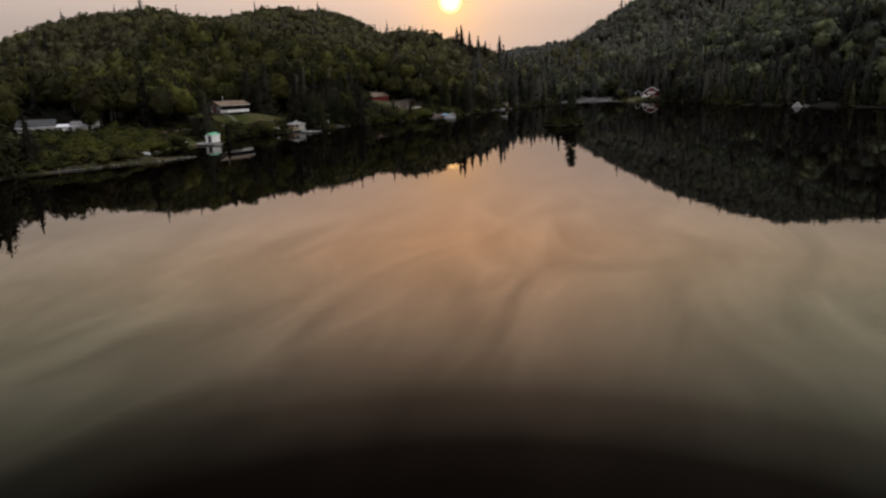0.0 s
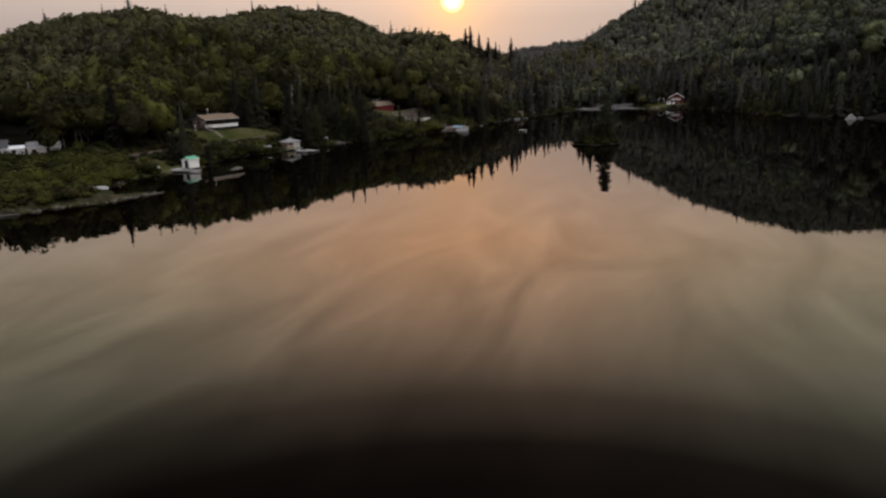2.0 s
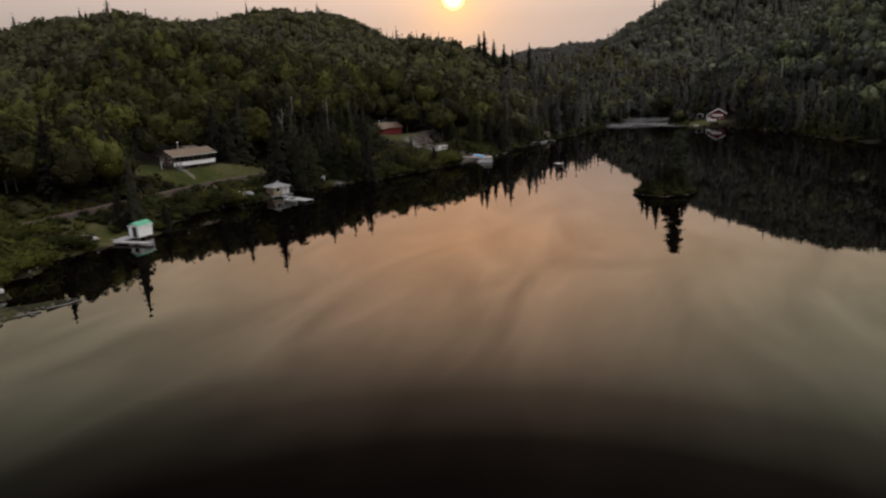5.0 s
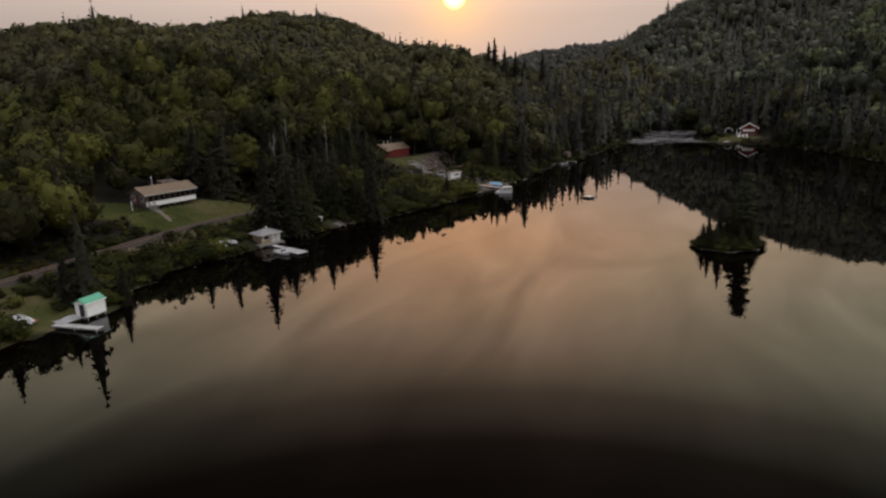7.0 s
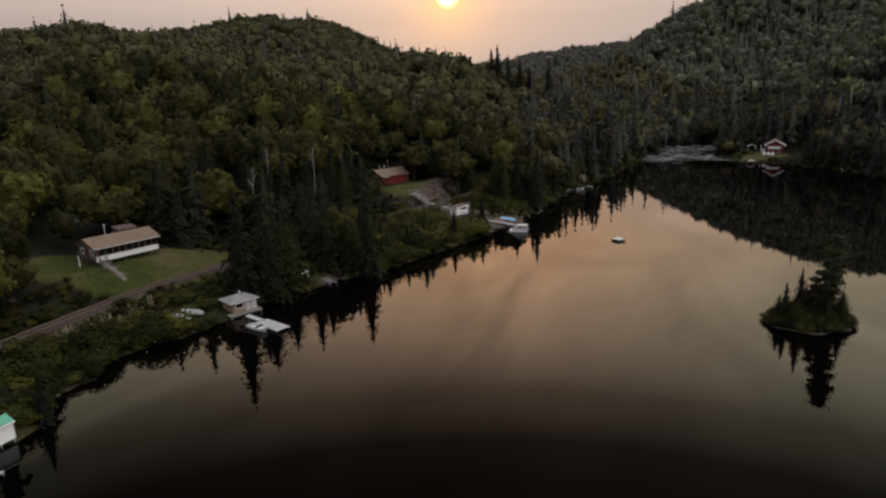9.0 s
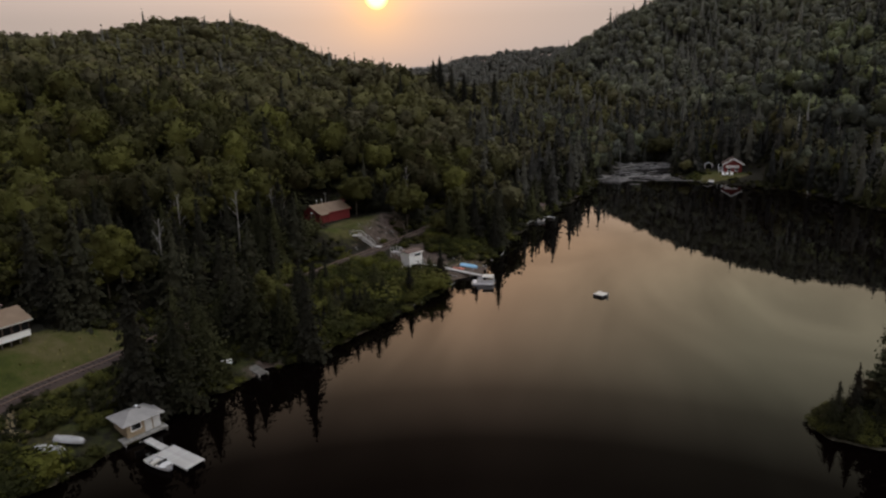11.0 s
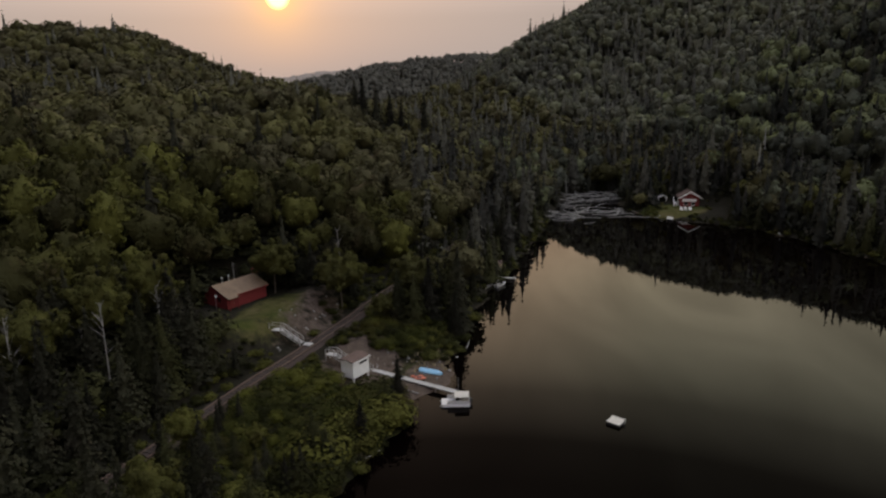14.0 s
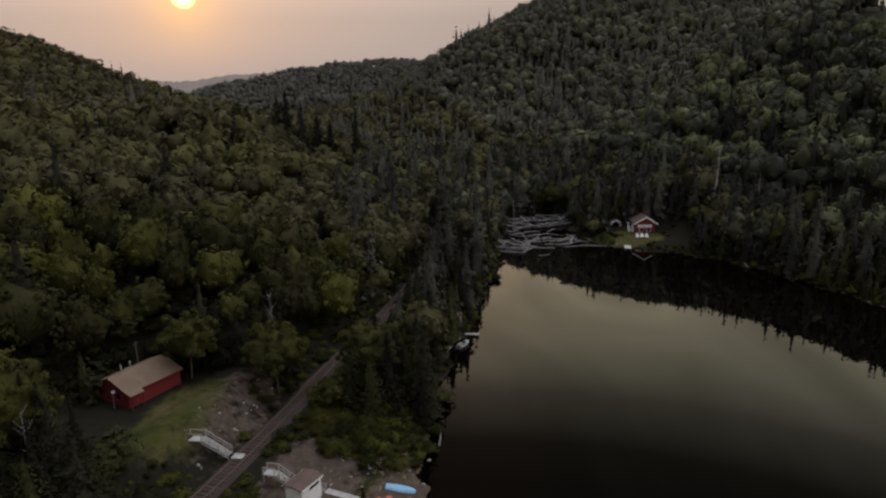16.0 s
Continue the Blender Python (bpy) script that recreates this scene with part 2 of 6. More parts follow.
M["oldhull"] = surface("weathered_grey_white_hull", (0.24, 0.24, 0.238), (0.36, 0.358, 0.352), 1.0, 0.5, 10)
M["blue"] = surface("sky_blue_hull", (0.20, 0.42, 0.62), (0.30, 0.54, 0.74), 1.0, 0.4, 10, bumps=0.05)
M["bluetarp"] = surface("blue_tarpaulin", (0.020, 0.034, 0.070), (0.036, 0.060, 0.115), 1.0, 0.5, 10)
M["orange"] = surface("orange_hull", (0.40, 0.095, 0.05), (0.54, 0.15, 0.085), 1.0, 0.4, 10, bumps=0.05)
M["redhull"] = surface("faded_red_hull", (0.30, 0.06, 0.05), (0.42, 0.11, 0.08), 1.0, 0.5, 10)
M["steel"] = surface("galvanised_pipe", (0.45, 0.45, 0.45), (0.62, 0.62, 0.62), 2.0, 0.4, 14, metal=0.8)
M["rail"] = surface("rusty_rail", (0.060, 0.034, 0.026), (0.115, 0.072, 0.056), 2.0, 0.6, 14, metal=0.3)
M["sleeper"] = surface("creosoted_timber", (0.028, 0.0195, 0.0155), (0.054, 0.037, 0.030), 2.0, 0.9, 14, spread=0.3)
M["ballast"] = surface("rusty_ballast", (0.021, 0.0130, 0.0102), (0.043, 0.027, 0.0215), 0.35, 0.95, 7.0, bumps=0.9)
M["trodden"] = surface("trodden_sandy_earth", (0.075, 0.060, 0.044), (0.15, 0.122, 0.092), 0.8, 0.95, 6, bumps=0.6)
M["rock"] = surface("pale_granite", (0.12, 0.112, 0.108), (0.26, 0.248, 0.24), 0.7, 0.85, 7, bumps=0.8, spread=0.25)
M["reefstone"] = surface("weedy_dark_stone", (0.030, 0.027, 0.020), (0.105, 0.090, 0.062), 0.9, 0.85, 7, bumps=0.8, spread=0.3)
M["dark"] = surface("dark_interior", (0.010, 0.010, 0.011), (0.025, 0.024, 0.024), 1.0, 0.8, 10)
M["black"] = surface("black_rubber", (0.015, 0.015, 0.016), (0.035, 0.035, 0.036), 1.0, 0.6, 10)


def glass_material():
    m, t, b = material("window_glass")
    b.inputs["Base Color"].default_value = (0.012, 0.013, 0.014, 1)
    b.inputs["Roughness"].default_value = 0.06
    return m


M["glass"] = glass_material()


def water_material():
    """Peat-dark still water: nearly black from above, a mirror at a flat angle."""
    m, t, b = material("dark_lake_water")
    t.nodes.remove(b)
    body = t.nodes.new("ShaderNodeBsdfDiffuse")
    body.inputs[0].default_value = (0.0011, 0.0006, 0.0005, 1)
    gl = t.nodes.new("ShaderNodeBsdfGlossy")
    gl.inputs["Roughness"].default_value = 0.008
    gl.inputs["Color"].default_value = (0.97, 0.97, 0.97, 1)
    mp = t.nodes.new("ShaderNodeMapping")
    mp.inputs["Scale"].default_value = (0.5, 1.2, 1.0)
    t.links.new(objvec(t), mp.inputs[0])
    bp = t.nodes.new("ShaderNodeBump")
    bp.inputs["Strength"].default_value, bp.inputs["Distance"].default_value = 0.10, 0.02
    t.links.new(noisen(t, mp.outputs[0], 0.9, 3, 0.5), bp.inputs["Height"])
    t.links.new(bp.outputs[0], gl.inputs["Normal"])
    lw = t.nodes.new("ShaderNodeLayerWeight")
    lw.inputs["Blend"].default_value = 0.5
    f = ramp(t, [(0.0, 0.002), (0.44, 0.003), (0.49, 0.0055), (0.55, 0.032), (0.625, 0.124), (0.70, 0.200), (0.78, 0.265), (0.86, 0.37), (0.94, 0.48), (1.0, 0.70)], lw.outputs["Facing"]).outputs[0]
    mx = t.nodes.new("ShaderNodeMixShader")
    t.links.new(f, mx.inputs[0])
    t.links.new(body.outputs[0], mx.inputs[1])
    t.links.new(gl.outputs[0], mx.inputs[2])
    t.links.new(mx.outputs[0], t.nodes["Material Output"].inputs[0])
    return m


M["water"] = water_material()


def ground_material():
    """Forest litter, lawn and stony dirt; the vertex layer 'cover' says which lies where (red: stones, green: lawn)."""
    m, t, b = material("shore_ground")
    p = posvec(t)
    at = t.nodes.new("ShaderNodeAttribute")
    at.attribute_name = "cover"
    sp = t.nodes.new("ShaderNodeSeparateColor")
    t.links.new(at.outputs["Color"], sp.inputs[0])
    broad, mid, fine = noisen(t, p, 0.12, 4, 0.6), noisen(t, p, 0.8, 5, 0.65), noisen(t, p, 5.0, 4, 0.7)
    mixn = mathn(t, "ADD", mathn(t, "MULTIPLY", mid, 0.55), mathn(t, "MULTIPLY", fine, 0.45))
    litter = ramp(t, [(0.35, (0.0075, 0.0068, 0.005)), (0.65, (0.020, 0.0175, 0.0110))], mixn).outputs[0]
    lawn = ramp(t, [(0.36, (0.018, 0.022, 0.0060)), (0.47, (0.037, 0.043, 0.0095)), (0.55, (0.058, 0.053, 0.0185)), (0.65, (0.084, 0.068, 0.034))], mathn(t, "ADD", mathn(t, "MULTIPLY", broad, 0.62), mathn(t, "MULTIPLY", mixn, 0.38))).outputs[0]
    dirt = ramp(t, [(0.34, (0.040, 0.030, 0.025)), (0.52, (0.072, 0.054, 0.043)), (0.66, (0.112, 0.087, 0.071)), (0.76, (0.19, 0.155, 0.13))], mixn).outputs[0]
    edge = mathn(t, "MULTIPLY", mathn(t, "SUBTRACT", mathn(t, "ADD", mathn(t, "MULTIPLY", mid, 0.5), mathn(t, "MULTIPLY", noisen(t, p, 0.28, 4, 0.6), 0.5)), 0.5), 2.0)
    g = mathn(t, "MULTIPLY", mathn(t, "SUBTRACT", mathn(t, "ADD", sp.outputs[1], edge), 0.32), 2.2, True)
    r = mathn(t, "MULTIPLY", mathn(t, "SUBTRACT", mathn(t, "ADD", sp.outputs[0], edge), 0.35), 3.5, True)
    t.links.new(mixc(t, r, mixc(t, g, litter, lawn), dirt), b.inputs["Base Color"])
    b.inputs["Roughness"].default_value = 0.95
    b.inputs["Specular IOR Level"].default_value = 0.1
    bump(t, b, mixn, 0.7, 0.15)
    return m


M["ground"] = ground_material()
M["islandturf"] = surface("island_turf", (0.020, 0.018, 0.011), (0.05, 0.044, 0.026), 0.6, 0.95, 5, bumps=0.7)
# valley-head foliage, its haze painted in as a flat pale grey-green
M["leaf_far"] = foliage("hazed_far_valley_foliage", (0.0850, 0.0830, 0.0726), (0.0925, 0.0904, 0.0779), (0.1020, 0.1000, 0.0845))
# backdrop woods: the smoke haze is painted as their pale base colour
M["hazehill"] = surface("haze_coloured_ridge", (0.16, 0.14, 0.13), (0.22, 0.19, 0.175), 0.01, 1.0, 0.05)

# ---- helpers for meshes ----
def fast_mesh(name, verts, tris, smooth=True):
    """A mesh from arrays of places and triangles."""
    v, f = np.ascontiguousarray(verts, dtype=np.float32), np.ascontiguousarray(tris, dtype=np.int32)
    me = bpy.data.meshes.new(name)
    me.vertices.add(len(v))
    me.vertices.foreach_set("co", v.ravel())
    k = f.shape[1]
    me.loops.add(f.size)
    me.loops.foreach_set("vertex_index", f.ravel())
    me.polygons.add(len(f))
    me.polygons.foreach_set("loop_start", np.arange(0, f.size, k, dtype=np.int32))
    me.polygons.foreach_set("use_smooth", np.full(len(f), smooth, dtype=bool))
    me.update(calc_edges=True)
    return me


def link(name, me, mat, parent=None, label=""):
    ob = new(name, me)
    if mat is not None and not me.materials:
        me.materials.append(mat)
    if parent is not None:
        ob.parent = parent
    return tagged(ob, label) if label else ob


def part(name, bm, mat, parent=None, label=""):
    """Links a bmesh as one mesh object under a thing or a part."""
    me = bpy.data.meshes.new(name)
    bm.to_mesh(me)
    bm.free()
    return link(name, me, mat, parent, label)


def thing(name, m, label, category, group=""):
    ob = new(name)
    ob.matrix_basis = m
    return tagged(ob, label, category, group)


def smooth01(a, b, x):
    t = np.clip((x - a) / (b - a), 0, 1)
    return t * t * (3 - 2 * t)


def spline(points, step):
    """Even points along a smooth line through the given ones."""
    p = np.array(points, float)
    q = np.vstack([2 * p[0] - p[1], p, 2 * p[-1] - p[-2]])
    out = []
    for i in range(1, len(q) - 2):
        a, b, c, d = q[i - 1:i + 3]
        for s in np.linspace(0, 1, 24, endpoint=False):
            out.append(0.5 * (2 * b + (c - a) * s + (2 * a - 5 * b + 4 * c - d) * s * s + (3 * b - a - 3 * c + d) * s ** 3))
    out = np.array(out + [p[-1]])
    run = np.concatenate([[0], np.cumsum(np.linalg.norm(np.diff(out, axis=0), axis=1))])
    at = np.arange(0, run[-1], step)
    return np.stack([np.interp(at, run, out[:, k]) for k in range(out.shape[1])], 1)


# ---- the plan: shore, hills, railway ----
SHORE = [(-95, -160), (-88, 40), (-76, 112), (-70, 124), (-62, 131), (-56, 136.2), (-52.5, 142), (-57.5, 140), (-63, 140), (-66.5, 148), (-66.5, 163), (-61, 171), (-58.5, 178), (-60, 186), (-59, 193), (-56.2, 198.6),
         (-52.2, 202.4), (-48.8, 206.6), (-45.5, 212), (-40.9, 220.5), (-36, 225.3), (-31.7, 228), (-24, 235), (-16, 244.5), (-9.5, 252.5), (-3.8, 262), (2.2, 268),
         (5, 273), (7.2, 279.5), (16.7, 297), (22, 308), (34, 323), (41.5, 337), (51, 349), (57, 360), (62, 370), (69, 383), (82, 402), (95, 415), (105, 413), (103, 401), (98, 388), (94, 376), (96, 366), (100, 361)]
SHORE_EAST = [(108, 350), (114.5, 342), (118, 326), (119.5, 305), (120, 288), (126, 270), (136, 254), (148, 226), (166, 180), (176, 100), (170, 0), (150, -160)]
# hills: centre, spread, height
HILLS = [(-200, 430, 80, 70, 40), (-110, 340, 60, 55, 21), (-124, 640, 80, 80, 54), (-15, 450, 45, 50, 25), (-75, 560, 60, 60, 10), (105, 1240, 130, 100, 31),
         (335, 1230, 150, 110, 57), (185, 670, 55, 55, 16), (220, 560, 60, 60, -5), (230, 430, 55, 55, 8)]
HILLS_EAST = [(300, 500, 80, 80, 29), (230, 310, 60, 70, 13), (270, 180, 90, 90, 37), (-230, 320, 70, 70, -9), (-200, 180, 80, 90, 9),
              (330, 660, 120, 120, 110), (-250, 560, 100, 90, 28), (60, 620, 60, 90, 3), (350, 340, 90, 90, 63)]
FAR_HILLS = [(-1000, 1000, 220, 260, 60), (1100, 1000, 260, 260, 110), (0, -700, 500, 150, 60), (-900, 100, 220, 300, 50), (1000, 100, 220, 300, 70)]
TRACK = spline([(-128, 40), (-108, 110), (-90, 155), (-77.8, 182.3), (-70.4, 201.5), (-63.5, 218), (-54.6, 230.6), (-42, 249), (-28.2, 269), (-19.8, 279.7), (-9.6, 293.7),
                (-1.3, 306), (11.4, 323), (20.3, 336), (33, 355), (44, 374), (49.7, 389), (52, 405), (48, 425), (38, 450)], 0.75)
TRACK_Z = 2.75
POLY = np.array(SHORE + SHORE_EAST, float)
wob = np.random.RandomState(3)


def shore_distance(x, y):
    """Metres from the shore: over land more than 0, over the lake less."""
    x, y = np.asarray(x, float), np.asarray(y, float)
    x = x + 0.9 * np.sin(y * 0.55 + 1.3) + 0.6 * np.sin(y * 1.31 + x * 0.4)
    y = y + 0.9 * np.sin(x * 0.62 + 0.7)
    d, inside = np.full(x.shape, 1e9), np.zeros(x.shape, bool)
    for i in range(len(POLY)):
        a, b = POLY[i], POLY[(i + 1) % len(POLY)]
        e = b - a
        t = np.clip(((x - a[0]) * e[0] + (y - a[1]) * e[1]) / (e @ e), 0, 1)
        d = np.minimum(d, np.hypot(x - a[0] - t * e[0], y - a[1] - t * e[1]))
        if a[1] != b[1]:
            inside ^= ((a[1] > y) != (b[1] > y)) & (x < a[0] + (y - a[1]) / (b[1] - a[1]) * e[0])
    return np.where(inside, -d, d)


def track_distance(x, y):
    x, y = np.asarray(x, float), np.asarray(y, float)
    d = np.full(x.shape, 1e9)
    for a in TRACK[::4]:
        d = np.minimum(d, np.hypot(x - a[0], y - a[1]))
    return d


def ellipse(x, y, cx, cy, rx, ry, turn=0.0):
    """Less than 1 inside a turned ellipse."""
    c, s = math.cos(radians(turn)), math.sin(radians(turn))
    u, v = (x - cx) * c + (y - cy) * s, -(x - cx) * s + (y - cy) * c
    return np.hypot(u / rx, v / ry)


# level pads: centre, half lengths, turn, height
PADS = [(-71, 226, 11, 9, 51, 5.5), (-29, 300, 11, 9, 45, 5.7), (-7.5, 272, 9, 6.5, -40, 0.40), (-101, 172, 14, 12, 20, 3.5), (110, 368, 9, 6, -20, 1.5)]


def height(x, y):
    x, y = np.asarray(x, float), np.asarray(y, float)
    d = shore_distance(x, y)
    k = smooth01(4, 45, d)
    z = 0.1 + 2.3 * (1 - np.exp(-np.maximum(d, 0) / 9))
    for cx, cy, sx, sy, h in HILLS + HILLS_EAST + FAR_HILLS:
        z = z + k * h * np.exp(-((x - cx) / (1.414 * sx)) ** 2 - ((y - cy) / (1.414 * sy)) ** 2)
    z = z + k * 0.9 * (np.sin(x * 0.11 + y * 0.05) + np.sin(y * 0.13 - x * 0.07 + 1.0)) + smooth01(1, 8, d) * 0.12 * np.sin(x * 0.9) * np.sin(y * 0.8 + 0.5)
    for cx, cy, rx, ry, turn, h in PADS:
        f = 1 - smooth01(0.8, 1.7, ellipse(x, y, cx, cy, rx, ry, turn))
        z = z * (1 - f * k.clip(0.8, 1)) + h * f * k.clip(0.8, 1)
    f = 1 - smooth01(2.6, 9.0, track_distance(x, y))
    z = z * (1 - f) + (TRACK_Z - 0.45) * f
    z = np.minimum(z, 0.15 + 0.9 * np.maximum(d, 0))
    return np.where(d < 0, np.maximum(-4.0, d * 0.35), z)


def axis(fine_a, fine_b, step, far):
    """Grid lines: even between a and b, then wider and wider out to the horizon."""
    out = list(np.arange(fine_a, fine_b + 0.1, step))
    g, lo, hi = step, fine_a, fine_b
    while hi < far:
        g *= 1.22
        hi, lo = hi + g, lo - g
        out = [lo] + out + [hi]
    return np.array(out)


GX, GY = axis(-130, 150, 1.6, 3800), axis(130, 400, 1.6, 3800)
gx, gy = np.meshgrid(GX, GY)
gz = height(gx, gy)
n_x, n_y = len(GX), len(GY)
ids = np.arange(n_x * n_y).reshape(n_y, n_x)
quads = np.stack([ids[:-1, :-1], ids[:-1, 1:], ids[1:, 1:], ids[1:, :-1]], -1).reshape(-1, 4)
ground_mesh = fast_mesh("ground", np.stack([gx, gy, gz], -1).reshape(-1, 3), quads)
ground_mesh.shade_smooth()


def lawn_cover(x, y):
    """Mown or open grass: round the long cottage, the red cabin, the far cabin and the point."""
    c = 1 - smooth01(0.8, 1.1, ellipse(x, y, -64, 226, 17, 9.5, 38))
    c = np.maximum(c, 1 - smooth01(0.8, 1.1, ellipse(x, y, -78, 222, 9, 8, 20)))
    c = np.maximum(c, 0.8 * (1 - smooth01(0.6, 1.15, ellipse(x, y, -24.5, 292, 14, 6.5, 62))))
    c = np.maximum(c, 1 - smooth01(0.8, 1.15, ellipse(x, y, 106, 367, 11, 8, -25)))
    c = np.maximum(c, 1 - smooth01(0.8, 1.2, ellipse(x, y, -70, 172, 9, 7, 30)))
    return np.maximum(c, 0.75 * (1 - smooth01(0.7, 1.2, ellipse(x, y, -84, 165, 22, 26, -20))))


def stone_cover(x, y):
    """Bare stony dirt: the cut beside the track, the beach at the stilted shed, the cottage footpath."""
    c = 0.60 * (1 - smooth01(0.30, 1.3, ellipse(x, y, -15.8, 295.0, 17.0, 6.0, 62)))
    c = np.maximum(c, 0.55 * (1 - smooth01(0.5, 1.2, ellipse(x, y, -70, 195, 5.5, 2.6, 62))))
    c = np.maximum(c, 0.72 * (1 - smooth01(0.5, 1.2, ellipse(x, y, -8.8, 277.2, 11, 8, 45))))
    c = np.maximum(c, 1 - smooth01(0.8, 1.1, ellipse(x, y, 0.5, 268, 5, 9, -30)))
    c = np.maximum(c, 0.6 * (1 - smooth01(0.6, 1.2, ellipse(x, y, -34.5, 227, 4, 3.0, 40))))
    c = np.maximum(c, 0.7 * (1 - smooth01(0.8, 1.1, ellipse(x, y, -71.0, 222.3, 4.4, 0.85, -33))))
    c = np.maximum(c, 0.36 * (1 - smooth01(1.6, 3.2, track_distance(x, y))))
    d = shore_distance(x, y)
    return np.maximum(c, 0.42 * (1 - smooth01(0.0, 0.8, d)))


cover = np.zeros((n_x * n_y, 4), np.float32)
rough = 0.48 * (1 - smooth01(12, 24, shore_distance(gx, gy))) * (gx < 14) * (gy > 110)      # weedy grass along the west bank
cover[:, 0], cover[:, 1], cover[:, 3] = stone_cover(gx, gy).ravel(), np.maximum(lawn_cover(gx, gy), rough).ravel(), 1
layer = ground_mesh.color_attributes.new("cover", "FLOAT_COLOR", "POINT")
layer.data.foreach_set("color", cover.ravel())
tagged(link("ground", ground_mesh, M["ground"]), "forest floor, grass and stony dirt round the lake", "ground", kind="structure")

bm = bmesh.new()
vs = [bm.verts.new(p) for p in ((-400, -420, 0), (420, -420, 0), (420, 460, 0), (-400, 460, 0))]
bm.faces.new(vs)
tagged(part("water", bm, M["water"]), "still dark lake water mirroring the evening sky", "lake", kind="structure")


def backdrop_ridge(y, height_of, x0, x1, label):
    """A far wooded ridge with a ragged crest; the haze before it is in its colour."""
    rs = np.random.RandomState(int(y))
    xs = np.arange(x0, x1, 7.0)
    top = np.array([height_of(x) for x in xs]) + rs.uniform(-2.5, 2.5, len(xs)) + 2.0 * np.sin(xs * 0.013)
    rows = [np.stack([xs, np.full_like(xs, y - 300), np.full_like(xs, -5.0)], 1), np.stack([xs, np.full_like(xs, y), top], 1), np.stack([xs, np.full_like(xs, y + 300), np.full_like(xs, -5.0)], 1)]
    v = np.concatenate(rows)
    n = len(xs)
    q = [(r * n + i, r * n + i + 1, (r + 1) * n + i + 1, (r + 1) * n + i) for r in range(2) for i in range(n - 1)]
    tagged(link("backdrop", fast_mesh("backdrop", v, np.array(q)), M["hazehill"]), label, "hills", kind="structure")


backdrop_ridge(2100, lambda x: 56 + 16 * math.exp(-((x - 330) / 260) ** 2) - 8 * math.exp(-((x + 10) / 60) ** 2), -1500, 1700, "distant wooded ridge with haze put into its pale colour")

# ---- trees ----
def ico(sub):
    bm = bmesh.new()
    bmesh.ops.create_icosphere(bm, subdivisions=sub, radius=1.0)
    v, f = np.array([p.co[:] for p in bm.verts]), np.array([[p.index for p in q.verts] for q in bm.faces])
    bm.free()
    return v, f


ICO1, ICO2, ICO3 = ico(1), ico(2), ico(3)


def sprays(rs, at, out, size, aspect=1.0):
    """Small leaf sprays: one triangle each at a place, facing roughly outwards."""
    n = len(at)
    nrm = out / (np.linalg.norm(out, axis=1)[:, None] + 1e-9) + rs.normal(0, 1, (n, 3)) * np.where(rs.uniform(0, 1, (n, 1)) < 0.2, 0.4, 0.14)
    nrm /= np.linalg.norm(nrm, axis=1)[:, None]
    a = np.cross(nrm, rs.normal(0, 1, (n, 3)))
    a /= np.linalg.norm(a, axis=1)[:, None] + 1e-9
    b = np.cross(nrm, a)
    s = (np.asarray(size) * rs.uniform(0.65, 1.35, n))[:, None]
    v = np.stack([at + a * s * aspect, at - a * s * 0.5 * aspect + b * s * 0.87, at - a * s * 0.5 * aspect - b * s * 0.87], 1).reshape(-1, 3)
    return v, np.arange(3 * n).reshape(-1, 3)


def join(*parts):
    vs, fs, o = [], [], 0
    for v, f in parts:
        vs.append(v)
        fs.append(f + o)
        o += len(v)
    return np.concatenate(vs), np.concatenate(fs)


def broadleaf_crown(seed, leaves, size, lumps=14, core=None, fill=0.68):
    """A domed crown of unit height and about unit width, from 0.25 up to 1: a dark inner dome, and tiers of rounded leaf masses with gaps between."""
    rs = np.random.RandomState(seed)
    half, rise, mid = rs.uniform(0.40, 0.47), rs.uniform(0.31, 0.38), rs.uniform(0.52, 0.58)
    lean = rs.uniform(-0.05, 0.05, 2)
    k = np.arange(lumps) + 0.5
    up_ = np.clip(1.0 - 1.45 * k / lumps + rs.uniform(-0.10, 0.10, lumps), -0.5, 1)                  # spread evenly over the dome, fewer below
    turn = 2.39996 * k + rs.uniform(-0.5, 0.5, lumps)
    flat = np.sqrt(1 - up_ ** 2)
    d = np.stack([flat * np.cos(turn), flat * np.sin(turn), up_], 1)
    radii = rs.uniform(0.62, 1.25, lumps) * 0.50 / math.sqrt(lumps)
    shape, mid3 = np.array([half, half, rise]), np.array([lean[0], lean[1], mid])
    off = d * shape * rs.uniform(0.66, 1.06, (lumps, 1))
    centres = off + mid3
    squash = np.array([1.1, 1.1, 0.78])
    # the inner mass: one skin over the ellipsoid and all its bulges
    v, f = core or ICO2
    reach = fill / np.linalg.norm(v / shape, axis=1)
    for c, r in zip(off, radii * 0.84):
        along = v @ c
        inside = r * r - (c @ c - along ** 2)
        reach = np.maximum(reach, np.where((inside > 0) & (along > 0), along + np.sqrt(np.maximum(inside, 0)), 0))
    dome = (v * (reach * rs.uniform(0.88, 1.06, len(v)))[:, None] + mid3, f)
    pick = rs.choice(lumps, leaves, p=radii ** 2 / (radii ** 2).sum())
    e = rs.normal(0, 1, (leaves, 3)) + d[pick] * 0.7 + np.array([0, 0, 0.6])
    e /= np.linalg.norm(e, axis=1)[:, None]
    at = centres[pick] + e * squash * (radii[pick] * rs.uniform(0.84, 1.10, leaves))[:, None]
    return join(dome, sprays(rs, at, e / squash + np.array([0, 0, 0.15]), size))


